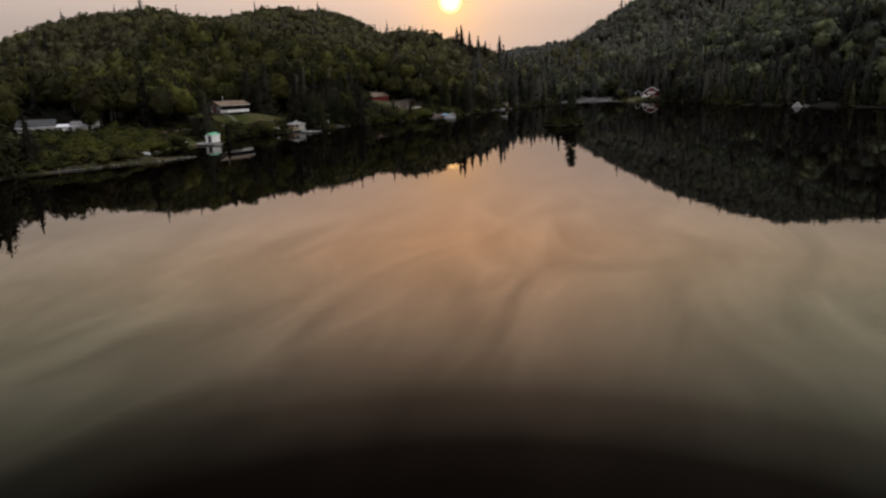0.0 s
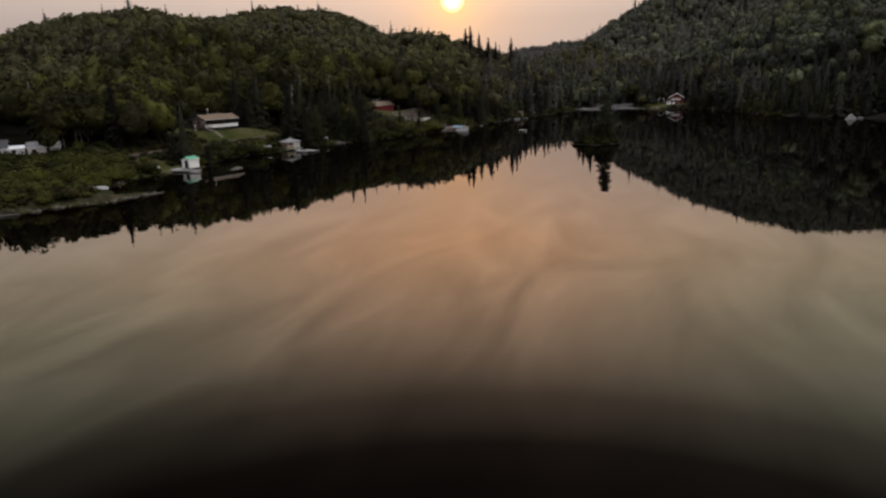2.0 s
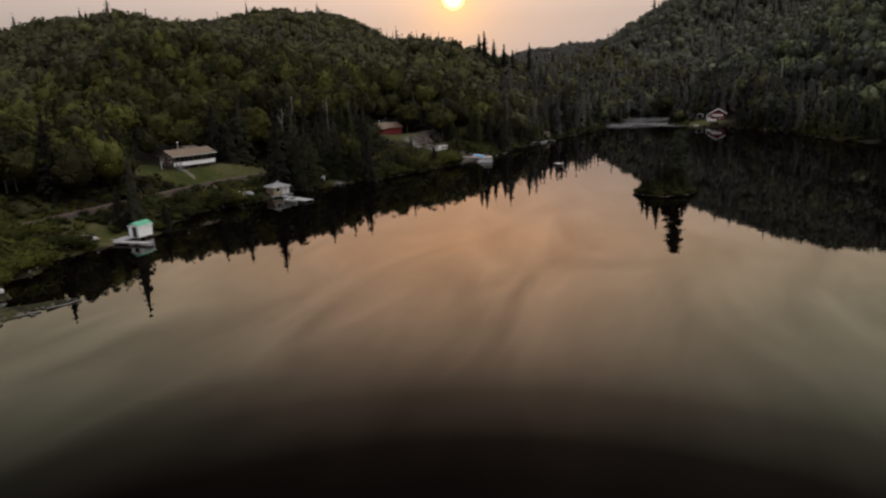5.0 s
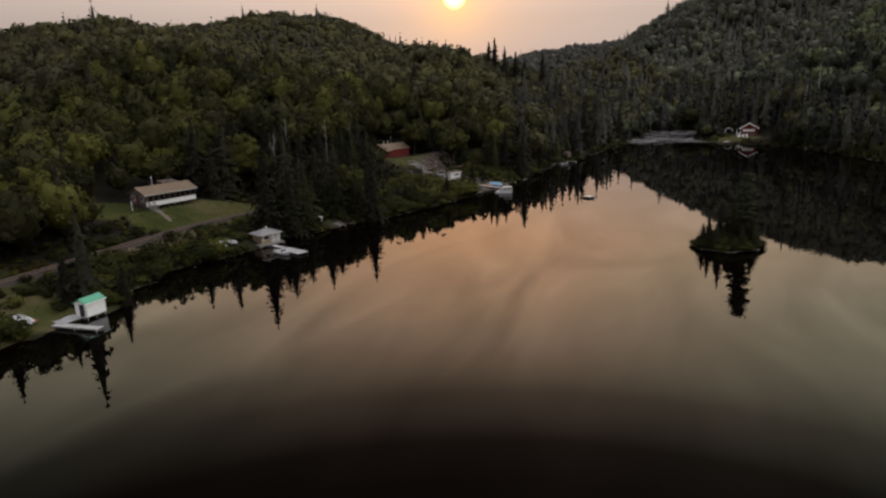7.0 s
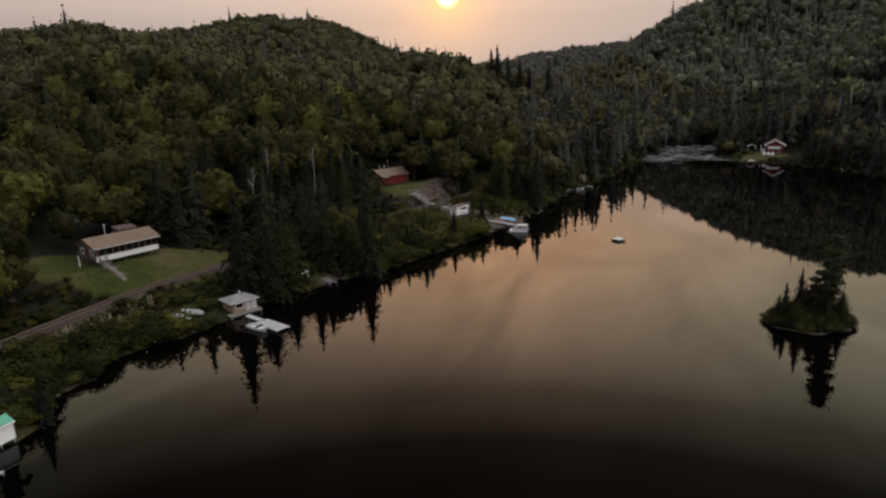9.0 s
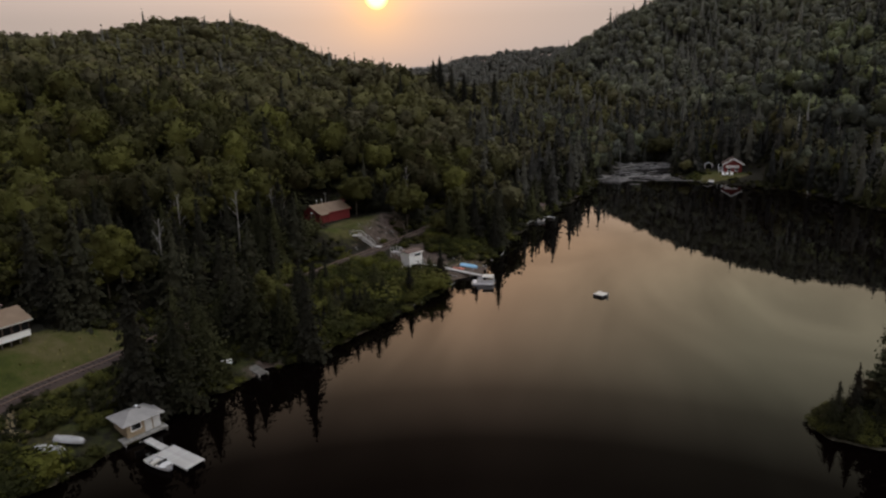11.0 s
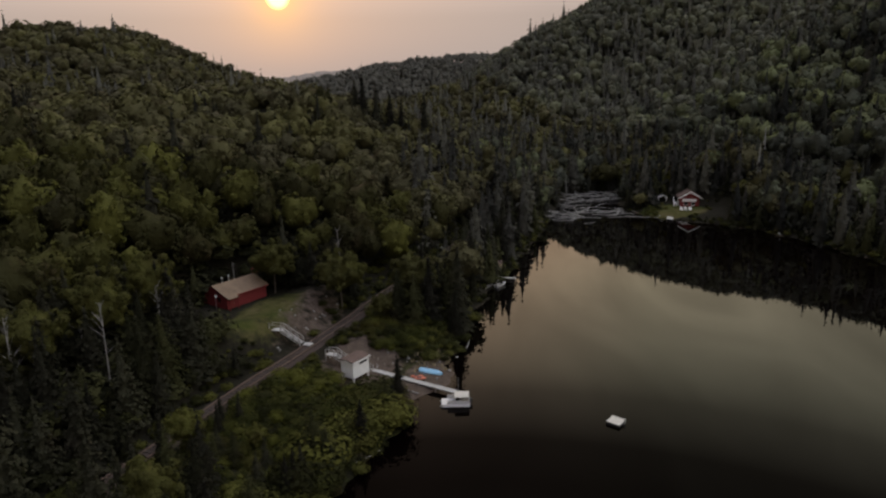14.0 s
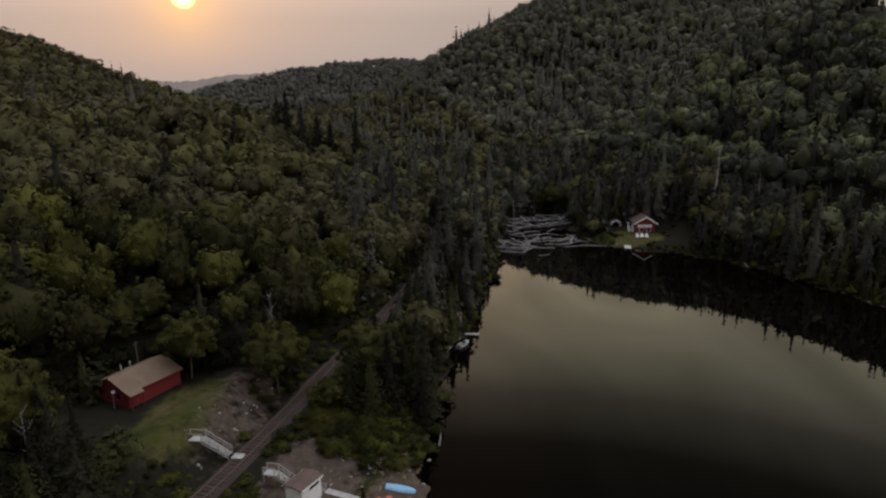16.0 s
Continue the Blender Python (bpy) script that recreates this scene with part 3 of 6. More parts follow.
def conifer_crown(seed, levels, arms, size, base=0.10, width=0.16, power=0.9, sprigs=6):
    """A pointed crown of drooping whorls, unit height: each branch carries a row of small sprigs; width is the radius at the base."""
    rs = np.random.RandomState(seed)
    cone_n = 7
    ring = [(math.cos(2 * math.pi * k / cone_n) * width * 0.48, math.sin(2 * math.pi * k / cone_n) * width * 0.48, base) for k in range(cone_n)]
    core = (np.array(ring + [(0, 0, 0.97)]), np.array([(k, (k + 1) % cone_n, cone_n) for k in range(cone_n)]))
    at, out, big = [], [], []
    for i in range(levels):
        t = i / (levels - 1)
        z = base + (1 - base) * (t ** 0.92) * 0.97 + rs.uniform(-0.4, 0.4) / levels
        r = width * (1 - t) ** power * rs.uniform(0.8, 1.12) + 0.006
        for k in range(max(3, int(arms * (0.35 + 0.65 * (1 - t))))):
            a = rs.uniform(0, 2 * math.pi)
            q, droop = r * rs.uniform(0.55, 1.2), rs.uniform(0.10, 0.45)
            for j in range(max(1, int(round(sprigs * (0.3 + 0.7 * (1 - t)))))):
                u = (j + rs.uniform(0.3, 1.0)) / sprigs / (0.3 + 0.7 * (1 - t))
                u = min(1.0, 0.25 + 0.75 * u)
                da = rs.normal(0, 0.16) * (1.2 - 0.5 * u)
                at.append((math.cos(a + da) * q * u, math.sin(a + da) * q * u, z - droop * q * u * u + rs.normal(0, 0.006)))
                out.append((math.cos(a), math.sin(a), 0.9))
                big.append(size * (0.55 + 0.6 * (1 - t)))
    v, f = sprays(rs, np.array(at), np.array(out), np.array(big), 1.25)
    return join(core, (v, f))


def trunk_shape(height_, r0, r1, bend, seed, limbs=0):
    """A tapered, slightly bent trunk with a few limbs."""
    rs = np.random.RandomState(seed)
    out = []

    def tube(p, q, ra, rb, sides=6, mids=3):
        p, q = np.array(p, float), np.array(q, float)
        ax = (q - p) / np.linalg.norm(q - p)
        u = np.cross(ax, (0.3, 0.9, 0.2))
        u /= np.linalg.norm(u)
        w = np.cross(ax, u)
        off = rs.normal(0, 1, 3) * bend * 0.3
        v = []
        for i in range(mids + 1):
            t = i / mids
            c = p + (q - p) * t + off * math.sin(math.pi * t)
            r = ra + (rb - ra) * t
            v += [c + (u * math.cos(2 * math.pi * k / sides) + w * math.sin(2 * math.pi * k / sides)) * r for k in range(sides)]
        f = []
        for i in range(mids):
            for k in range(sides):
                a, b = i * sides + k, i * sides + (k + 1) % sides
                f += [(a, b, b + sides), (a, b + sides, a + sides)]
        out.append((np.array(v), np.array(f)))

    tube((0, 0, -0.02 * height_), (bend, bend * 0.4, height_), r0, r1)
    for i in range(limbs):
        z = height_ * rs.uniform(0.42, 0.92)
        a, ln = rs.uniform(0, 2 * math.pi), height_ * rs.uniform(0.14, 0.26)
        s = z / height_
        tube((bend * s, bend * 0.4 * s, z), (bend * s + math.cos(a) * ln * 0.6, bend * 0.4 * s + math.sin(a) * ln * 0.6, z + ln * 0.75), r0 * 0.38, r0 * 0.07, 5, 2)
    return join(*out)


def placed(shape, m3, at):
    v, f = shape
    return v @ m3.T + at, f


def scatter(name, shapes, spots, mat, label, category):
    """Many alike plants as one mesh: spots hold x, y, z, height, width factor, turn, which shape."""
    vs, fs, tones, o = [], [], [], 0
    for x, y, z, h, w, a, k in spots:
        v, f = shapes[int(k) % len(shapes)]
        tones.append(np.full(len(v), 0.01 + 0.98 * ((x * 12.9898 + y * 78.233) % 1.0), np.float32))
        c, s = math.cos(a), math.sin(a)
        r = np.array([[c * w, -s * w, 0], [s * w, c * w, 0], [0, 0, h]])
        vs.append(v @ r.T + (x, y, z))
        fs.append(f + o)
        o += len(v)
    if vs:
        me = fast_mesh(name, np.concatenate(vs), np.concatenate(fs))
        me.attributes.new("tone", "FLOAT", "POINT").data.foreach_set("value", np.concatenate(tones))
        return tagged(link(name, me, mat), label, category, kind="stuff")


BROAD_NEAR = [broadleaf_crown(s, 4600, 0.0190, 46, ICO3) for s in range(5)]
BROAD_MID = [broadleaf_crown(20 + s, 820, 0.032, 30 + 2 * s, ICO2, 0.76) for s in range(8)]
BROAD_EAST = [broadleaf_crown(30 + s, 200, 0.060, 17 + s % 4, ICO2, 0.80) for s in range(8)]
BROAD_FAR = [broadleaf_crown(40 + s, 84, 0.088, 8, ICO1, 0.93) for s in range(6)]
SPRUCE_NEAR = [conifer_crown(60 + s, 30, 15, 0.021, 0.03, 0.235, 0.80, 8) for s in range(4)]
SPRUCE_MID = [conifer_crown(70 + s, 14, 8, 0.046, 0.05, 0.25, 0.80, 3) for s in range(4)]
SPRUCE_FAR = [conifer_crown(80 + s, 9, 5, 0.06, 0.06, 0.25, 0.8, 1) for s in range(4)]
CEDAR_NEAR = [conifer_crown(90 + s, 28, 18, 0.0185, 0.02, 0.27, 0.48, 8) for s in range(3)]
CEDAR_MID = [conifer_crown(95 + s, 12, 9, 0.048, 0.03, 0.29, 0.46, 3) for s in range(3)]

forest_rng = np.random.RandomState(11)


def open_ground(x, y):
    """How open the place is: above 0.4 no tree stands there."""
    c = lawn_cover(x, y)
    c = np.maximum(c, 1 - smooth01(0.9, 1.1, ellipse(x, y, -72.5, 228, 10, 8.5, 51)))
    c = np.maximum(c, 1 - smooth01(0.9, 1.1, ellipse(x, y, -31.5, 291.0, 10.5, 10.5, 40)))
    c = np.maximum(c, 1 - smooth01(0.9, 1.05, ellipse(x, y, -21.5, 291, 15, 10.5, 62)))
    c = np.maximum(c, 1 - smooth01(0.9, 1.1, ellipse(x, y, -3, 277, 13, 10, 35)))
    c = np.maximum(c, 1 - smooth01(0.9, 1.1, ellipse(x, y, -14.8, 263, 15, 10, 50)))
    c = np.maximum(c, 1 - smooth01(0.9, 1.1, ellipse(x, y, -12.5, 283, 10, 7, 50)))
    c = np.maximum(c, 1 - smooth01(0.9, 1.1, ellipse(x, y, 108.5, 376, 5, 7)))
    c = np.maximum(c, 1 - smooth01(0.9, 1.1, ellipse(x, y, 114, 361, 10, 13)))
    c = np.maximum(c, 1 - smooth01(0.9, 1.1, ellipse(x, y, 108, 367.5, 10, 8, -25)))
    c = np.maximum(c, 1 - smooth01(0.9, 1.1, ellipse(x, y, -75, 218, 11, 9, 40)))
    c = np.maximum(c, 1 - smooth01(0.9, 1.1, ellipse(x, y, -62, 200, 7, 34, -22)))
    c = np.maximum(c, 1 - smooth01(0.9, 1.1, ellipse(x, y, -83, 155, 20, 22, -20)))
    c = np.maximum(c, 1 - smooth01(0.9, 1.1, ellipse(x, y, -101, 174, 13, 8, 20)))
    c = np.maximum(c, 1 - smooth01(0.9, 1.1, ellipse(x, y, -52, 219, 7, 16, -50)))
    c = np.maximum(c, 1 - smooth01(0.9, 1.1, ellipse(x, y, -44, 213, 5, 5)))
    c = np.maximum(c, 1 - smooth01(0.9, 1.1, ellipse(x, y, -30, 303, 7.5, 6.0, 40)))
    c = np.maximum(c, 1 - smooth01(0.9, 1.1, ellipse(x, y, -51, 214, 5, 4)))
    c = np.maximum(c, 1 - smooth01(0.9, 1.1, ellipse(x, y, -57.5, 236.5, 8, 6.5, 50)))
    c = np.maximum(c, 1 - smooth01(0.9, 1.1, ellipse(x, y, -38.0, 226.3, 4.5, 3.5)))
    line_x = np.interp(y, TRACK[:, 1], TRACK[:, 0])
    wide = np.where((y > 266) & (y < 325) & (x > line_x), 2.6, -0.4)
    return np.maximum(c, 1 - smooth01(3.6, 4.6, track_distance(x, y) - wide))


def jitter_grid(x0, x1, y0, y1, step):
    xs, ys = np.meshgrid(np.arange(x0, x1, step), np.arange(y0, y1, step))
    n = xs.size
    return xs.ravel() + forest_rng.uniform(-0.46, 0.46, n) * step, ys.ravel() + forest_rng.uniform(-0.46, 0.46, n) * step


def grow(x0, x1, y0, y1, step, keep):
    """Spots for trees on land, with their kind: 0 broadleaf, 1 spruce, 2 cedar."""
    x, y = jitter_grid(x0, x1, y0, y1, step)
    d = shore_distance(x, y)
    ok = (d > 1.6) & (open_ground(x, y) < 0.4) & keep(x, y)
    x, y, d = x[ok], y[ok], d[ok]
    z = height(x, y)
    east = x > 60
    stand = 0.5 + 0.5 * np.sin(x * 0.045 + 1.7) * np.sin(y * 0.05 + 0.6)
    p_con = np.where(east, 0.52, 0.16) + 0.25 * (stand - 0.5) + 0.60 * (1 - smooth01(6, 30, d)) - 0.25 * smooth01(40, 75, z) * east
    low_valley = (x > 20) & (x < 130) & (y > 330) & (z < 16)
    p_con = np.where(low_valley, 0.66, p_con)
    strip = (x > -60) & (x < -14) & (y > 212) & (y < 268) & (d < 31)
    strip |= (x > -12) & (x < 62) & (y > 283) & (d < 17)
    strip |= (x > -46) & (x < -28) & (y > 242) & (y < 290)
    p_con = np.where(strip, 0.95, np.where((x > -70) & (x < 10) & (y > 224) & (y < 312) & (d < 48) & ~east, np.maximum(p_con, np.where(y < 290, 0.86, 0.66)), p_con))
    u = forest_rng.uniform(0, 1, len(x))
    kind = np.where(u < p_con, np.where(forest_rng.uniform(0, 1, len(x)) < np.where(d < 18, 0.66, 0.22), 2, 1), 0)
    return x, y, z, d, kind


def spots_of(x, y, z, kind, k, big=1.0, spread=1.0):
    sel = kind == k
    n = int(sel.sum())
    if k == 0:
        h = forest_rng.uniform(6.0, 13.5, n) * big
        w = np.maximum(5.4, h * forest_rng.uniform(0.66, 0.94, n) / max(1.0, big))
    elif k == 1:
        h = forest_rng.uniform(7.5, 14.5, n) * big * np.where(forest_rng.uniform(0, 1, n) < 0.10, 1.4, 1.0)
        w = h * forest_rng.uniform(0.8, 1.1, n)
    else:
        h = forest_rng.uniform(5.5, 10.5, n) * big
        w = h * forest_rng.uniform(0.9, 1.2, n)
    xs, ys = x[sel], y[sel]
    low = np.where((ys > 249) & (ys < 284) & (xs > np.interp(ys, TRACK[:, 1], TRACK[:, 0])) & (xs < 5), 0.5, 1.0)      # young growth between track and lake
    view = (np.abs(xs + 30.3 - (302.8 - ys) * 0.10) < 5.5) & (ys > 222) & (ys < 296)
    low = np.where(view, np.minimum(low, 5.2 / h), low)                 # the cabin looks out over cut growth
    h, w = h * low, w * low * spread
    return np.stack([x[sel], y[sel], z[sel] - 0.2, h, w, forest_rng.uniform(0, 6.28, n), forest_rng.randint(0, 60, n)], 1)


def near_zone(x, y):
    """The wooded strip along the west shore, beside which the camera passes."""
    return (x > -80) & (x < 12) & (y > 212) & (y < 308) & (shore_distance(x, y) < 48)


NEAR = grow(-82, 14, 208, 312, 3.7, near_zone)
BACK_W = grow(-250, 66, 150, 430, 5.7, lambda x, y: ~near_zone(x, y) & (x > -120 - (y - 150) * 0.62) & ((y > 345) | (x < -135)))
MID_W = grow(-250, 66, 150, 430, 6.0, lambda x, y: ~near_zone(x, y) & (x > -120 - (y - 150) * 0.62) & (y <= 345) & (x >= -135))
MID_E = grow(60, 270, 180, 470, 5.3, lambda x, y: x < 150 + (y - 180) * 0.45)
SHORE_E = grow(96, 180, 190, 420, 4.0, lambda x, y: (shore_distance(x, y) < 26 + 8 * np.sin(x * 0.2)) & (x < 150 + (y - 180) * 0.2))
VALLEY = grow(14, 135, 300, 470, 4.0, lambda x, y: (height(x, y) < 15) & (shore_distance(x, y) > 2) & ~near_zone(x, y))
FAR_W = grow(-320, 130, 430, 760, 5.3, lambda x, y: x > -330 + (y - 430) * 0.4)
FAR_E = grow(130, 420, 440, 760, 4.7, lambda x, y: x < 300 + (y - 440) * 0.3)
FAR_N = grow(0, 520, 760, 1240, 6.2, lambda x, y: (y > 1050) | (y < 830) & (x < 330))

for nm, zone, shapes in (("shore_east", SHORE_E, (BROAD_EAST, SPRUCE_MID, CEDAR_MID)), ("valley", VALLEY, (BROAD_EAST, SPRUCE_MID, CEDAR_MID)), ("west", MID_W, (BROAD_MID, SPRUCE_MID, CEDAR_MID)), ("back_west", BACK_W, (BROAD_EAST, SPRUCE_MID, CEDAR_MID)), ("east", MID_E, (BROAD_EAST, SPRUCE_MID, CEDAR_MID)), ("far_west", FAR_W, (BROAD_FAR, SPRUCE_FAR, SPRUCE_FAR)),
                         ("far_east", FAR_E, (BROAD_FAR, SPRUCE_FAR, SPRUCE_FAR)), ("valley_head", FAR_N, (BROAD_FAR, SPRUCE_FAR, SPRUCE_FAR))):
    x, y, z, d, kind = zone
    if nm in ("shore_east", "valley"):      # a close-set belt of conifers with few broadleaf trees
        kind = np.where((kind == 0) & (np.arange(len(kind)) % 3 > 0) & (nm == "shore_east"), 1, kind)
    # zones farther off get the foliage colours with haze mixed in
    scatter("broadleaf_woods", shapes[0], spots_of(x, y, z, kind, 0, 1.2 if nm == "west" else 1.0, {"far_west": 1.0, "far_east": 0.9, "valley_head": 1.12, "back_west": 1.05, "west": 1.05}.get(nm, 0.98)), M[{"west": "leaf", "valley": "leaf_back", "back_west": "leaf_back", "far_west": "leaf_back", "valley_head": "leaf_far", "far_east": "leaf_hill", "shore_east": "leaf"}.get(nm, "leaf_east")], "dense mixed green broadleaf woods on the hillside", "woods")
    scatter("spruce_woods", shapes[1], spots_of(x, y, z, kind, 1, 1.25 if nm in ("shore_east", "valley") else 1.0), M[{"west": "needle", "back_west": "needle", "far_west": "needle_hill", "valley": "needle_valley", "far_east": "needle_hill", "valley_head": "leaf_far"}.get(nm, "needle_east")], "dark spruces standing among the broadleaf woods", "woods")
    scatter("cedar_woods", shapes[2], spots_of(x, y, z, kind, 2), M["cedar"], "bushy cedars along the lake shore", "woods")


def tree_set(crowns, mat, trunk):
    """Meshes for single trees: crowns of unit height, and a trunk."""
    return [(link_mesh("crown", c, mat), link_mesh("trunk", trunk, M["bark"])) for c in crowns]


def link_mesh(name, shape, mat):
    me = fast_mesh(name, *shape)
    me.materials.append(mat)
    return me


TRUNK = trunk_shape(0.72, 0.018, 0.006, 0.03, 5, 4)
MAST = trunk_shape(0.97, 0.016, 0.002, 0.004, 6, 0)
KINDS = {
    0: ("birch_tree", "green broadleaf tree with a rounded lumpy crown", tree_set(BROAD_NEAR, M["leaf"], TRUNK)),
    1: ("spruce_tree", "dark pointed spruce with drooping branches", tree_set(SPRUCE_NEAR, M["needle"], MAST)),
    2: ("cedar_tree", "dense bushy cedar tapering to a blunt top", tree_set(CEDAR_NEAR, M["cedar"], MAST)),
}


KINDS[3] = ("aspen_tree", "tall aspen with a pale trunk and a domed crown", [(link_mesh("crown", c, M["leaf"]), link_mesh("trunk", trunk_shape(0.74, 0.016, 0.006, 0.025, 9, 5), M["birch"])) for c in BROAD_NEAR])


def single_tree(k, x, y, z, h, w, turn, which, label="", group="trees on the west shore"):
    name, lab, meshes = KINDS[k]
    crown, trunk = meshes[int(which) % len(meshes)]
    tree = thing(name, Matrix.LocRotScale((x, y, z), Euler((0, 0, turn)), (w, w, h)), label or lab, "tree", group)
    link("trunk", trunk, None, tree)
    link("crown", crown, None, tree)
    return tree


x, y, z, d, kind = NEAR
NEAR_SPOTS = [(k, *row) for k in (0, 1, 2) for row in spots_of(x, y, z, kind, k, 0.96 if k == 1 else 1.12)]
NEAR_SPOTS.sort(key=lambda r: r[1] * 0.6 + -0.4 * r[2])
for k, *row in NEAR_SPOTS[:420]:
    single_tree(k, *row)

# ---- the railway along the shore ----
def ribbon(line, profile, closed=True):
    """Sweeps a profile (offset sideways, height) along a level line."""
    line = np.asarray(line, float)
    tan = np.gradient(line, axis=0)
    tan /= np.linalg.norm(tan, axis=1)[:, None]
    side = np.stack([tan[:, 1], -tan[:, 0]], 1)
    n, k = len(line), len(profile)
    v = np.concatenate([np.column_stack([line + side * o, np.full(n, h)]) for o, h in profile])
    q = []
    for j in range(k if closed else k - 1):
        a, b = j * n, ((j + 1) % k) * n
        q += [(a + i, a + i + 1, b + i + 1, b + i) for i in range(n - 1)]
    return fast_mesh("ribbon", v, np.array(q))


railway = thing("railway", Matrix(), "single rusty railway track on brown ballast along the lake shore", "railway track")
link("ballast", ribbon(TRACK, [(-2.0, TRACK_Z - 0.65), (-1.25, TRACK_Z - 0.085), (1.25, TRACK_Z - 0.085), (2.0, TRACK_Z - 0.65)], False), M["ballast"], railway, "brown crushed stone ballast")
for s in (-0.75, 0.75):
    link("rail", ribbon(TRACK, [(s - 0.07, TRACK_Z), (s - 0.07, TRACK_Z + 0.02), (s - 0.02, TRACK_Z + 0.04), (s - 0.035, TRACK_Z + 0.15), (s + 0.035, TRACK_Z + 0.15), (s + 0.02, TRACK_Z + 0.04), (s + 0.07, TRACK_Z + 0.02), (s + 0.07, TRACK_Z)]), M["rail"], railway, "rusty steel rail")


def box(bm, x0, x1, y0, y1, z0, z1, m=None):
    """A block with its eight corners; m turns or moves it."""
    vs = [bm.verts.new((x, y, z)) for z in (z0, z1) for y in (y0, y1) for x in (x0, x1)]
    for f in ((0, 2, 3, 1), (4, 5, 7, 6), (0, 1, 5, 4), (2, 6, 7, 3), (0, 4, 6, 2), (1, 3, 7, 5)):
        bm.faces.new([vs[i] for i in f])
    if m is not None:
        bmesh.ops.transform(bm, matrix=m, verts=vs)
    return vs


def block(x0, x1, y0, y1, z0, z1, bevel=0.0, m=None):
    bm = bmesh.new()
    box(bm, x0, x1, y0, y1, z0, z1, m)
    if bevel:
        bmesh.ops.bevel(bm, geom=bm.edges[:], offset=bevel, segments=1, affect="EDGES")
    return bm


def block_mesh(name, mat, *dims):
    me = bpy.data.meshes.new(name)
    bm = block(*dims)
    bm.to_mesh(me)
    bm.free()
    me.materials.append(mat)
    return me


SLEEPERS = [block_mesh("sleeper", M["sleeper"], -1.25, 1.25, -0.12, 0.12, -0.19, 0.0, 0.015) for _ in range(2)]
tie = np.random.RandomState(8)
track_dir = np.gradient(TRACK, axis=0)
near_ties = np.argsort(np.hypot(TRACK[:, 0] + 25, TRACK[:, 1] - 270))[:300]
rest_v, rest_f = [], []
for i in range(len(TRACK)):
    a = math.degrees(math.atan2(track_dir[i, 1], track_dir[i, 0])) - 90
    m = pose(TRACK[i, 0], TRACK[i, 1], TRACK_Z + tie.uniform(-0.02, 0.02), 0, 0, a + tie.uniform(-2, 2))
    if i in near_ties:
        ob = link("sleeper", SLEEPERS[i % 2], None, railway)
        ob.matrix_basis = m
    else:
        rest_f.append(np.array([[p for p in q.vertices] for q in SLEEPERS[0].polygons if len(q.vertices) == 4]) + len(rest_v) * len(SLEEPERS[0].vertices))
        rest_v.append(np.array([m @ p.co for p in SLEEPERS[0].vertices]))
tagged(link("sleepers", fast_mesh("sleepers", np.concatenate(rest_v), np.concatenate(rest_f)), M["sleeper"], railway), "far timber sleepers", kind="stuff")

# ---- buildings ----
def prism(outline, x0, x1):
    """Extrudes an outline of (y, z) along x."""
    bm = bmesh.new()
    a, b = [bm.verts.new((x0, y, z)) for y, z in outline], [bm.verts.new((x1, y, z)) for y, z in outline]
    n = len(outline)
    bm.faces.new(a[::-1])
    bm.faces.new(b)
    for i in range(n):
        bm.faces.new((a[i], a[(i + 1) % n], b[(i + 1) % n], b[i]))
    bmesh.ops.recalc_face_normals(bm, faces=bm.faces)
    return bm


def cylinder(r, z0, z1, sides=10, r2=None, cap=0.0):
    bm = bmesh.new()
    bmesh.ops.create_cone(bm, cap_ends=True, segments=sides, radius1=r, radius2=r if r2 is None else r2, depth=z1 - z0, matrix=Matrix.Translation((0, 0, (z0 + z1) / 2)))
    if cap:
        bmesh.ops.create_cone(bm, cap_ends=True, segments=sides, radius1=r * 1.7, radius2=r * 0.4, depth=cap, matrix=Matrix.Translation((0, 0, z1 + cap * 0.6)))
    return bm


def moved(bm, x=0, y=0, z=0, turn=0):
    bmesh.ops.transform(bm, matrix=pose(x, y, z, 0, 0, turn), verts=bm.verts)
    return bm


def window(parent, wall, x, z, w, h, at, frame_mat, muntin=False):
    """A window on a wall: 'front' faces -y, 'left' -x, 'right' +x. at is the wall's plane."""
    turn, px, py = {"front": (0, x, at), "left": (-90, at, x), "right": (90, at, x), "back": (180, x, at)}[wall]
    t = 0.07
    bm = bmesh.new()
    box(bm, -w / 2 - t, w / 2 + t, -0.06, 0.02, h, h + t)
    box(bm, -w / 2 - t, w / 2 + t, -0.09, 0.02, -t, 0)
    box(bm, -w / 2 - t, -w / 2, -0.06, 0.02, 0, h)
    box(bm, w / 2, w / 2 + t, -0.06, 0.02, 0, h)
    if muntin:
        box(bm, -0.02, 0.02, -0.05, 0.0, 0, h)
    bmesh.ops.transform(bm, matrix=pose(px, py, z, 0, 0, turn), verts=bm.verts)
    win = part("window", bm, frame_mat, parent)
    bm = block(-w / 2, w / 2, -0.025, 0.01, 0, h)
    bmesh.ops.transform(bm, matrix=pose(px, py, z, 0, 0, turn), verts=bm.verts)
    part("pane", bm, M["glass"], win, "dark reflecting pane")
    return win


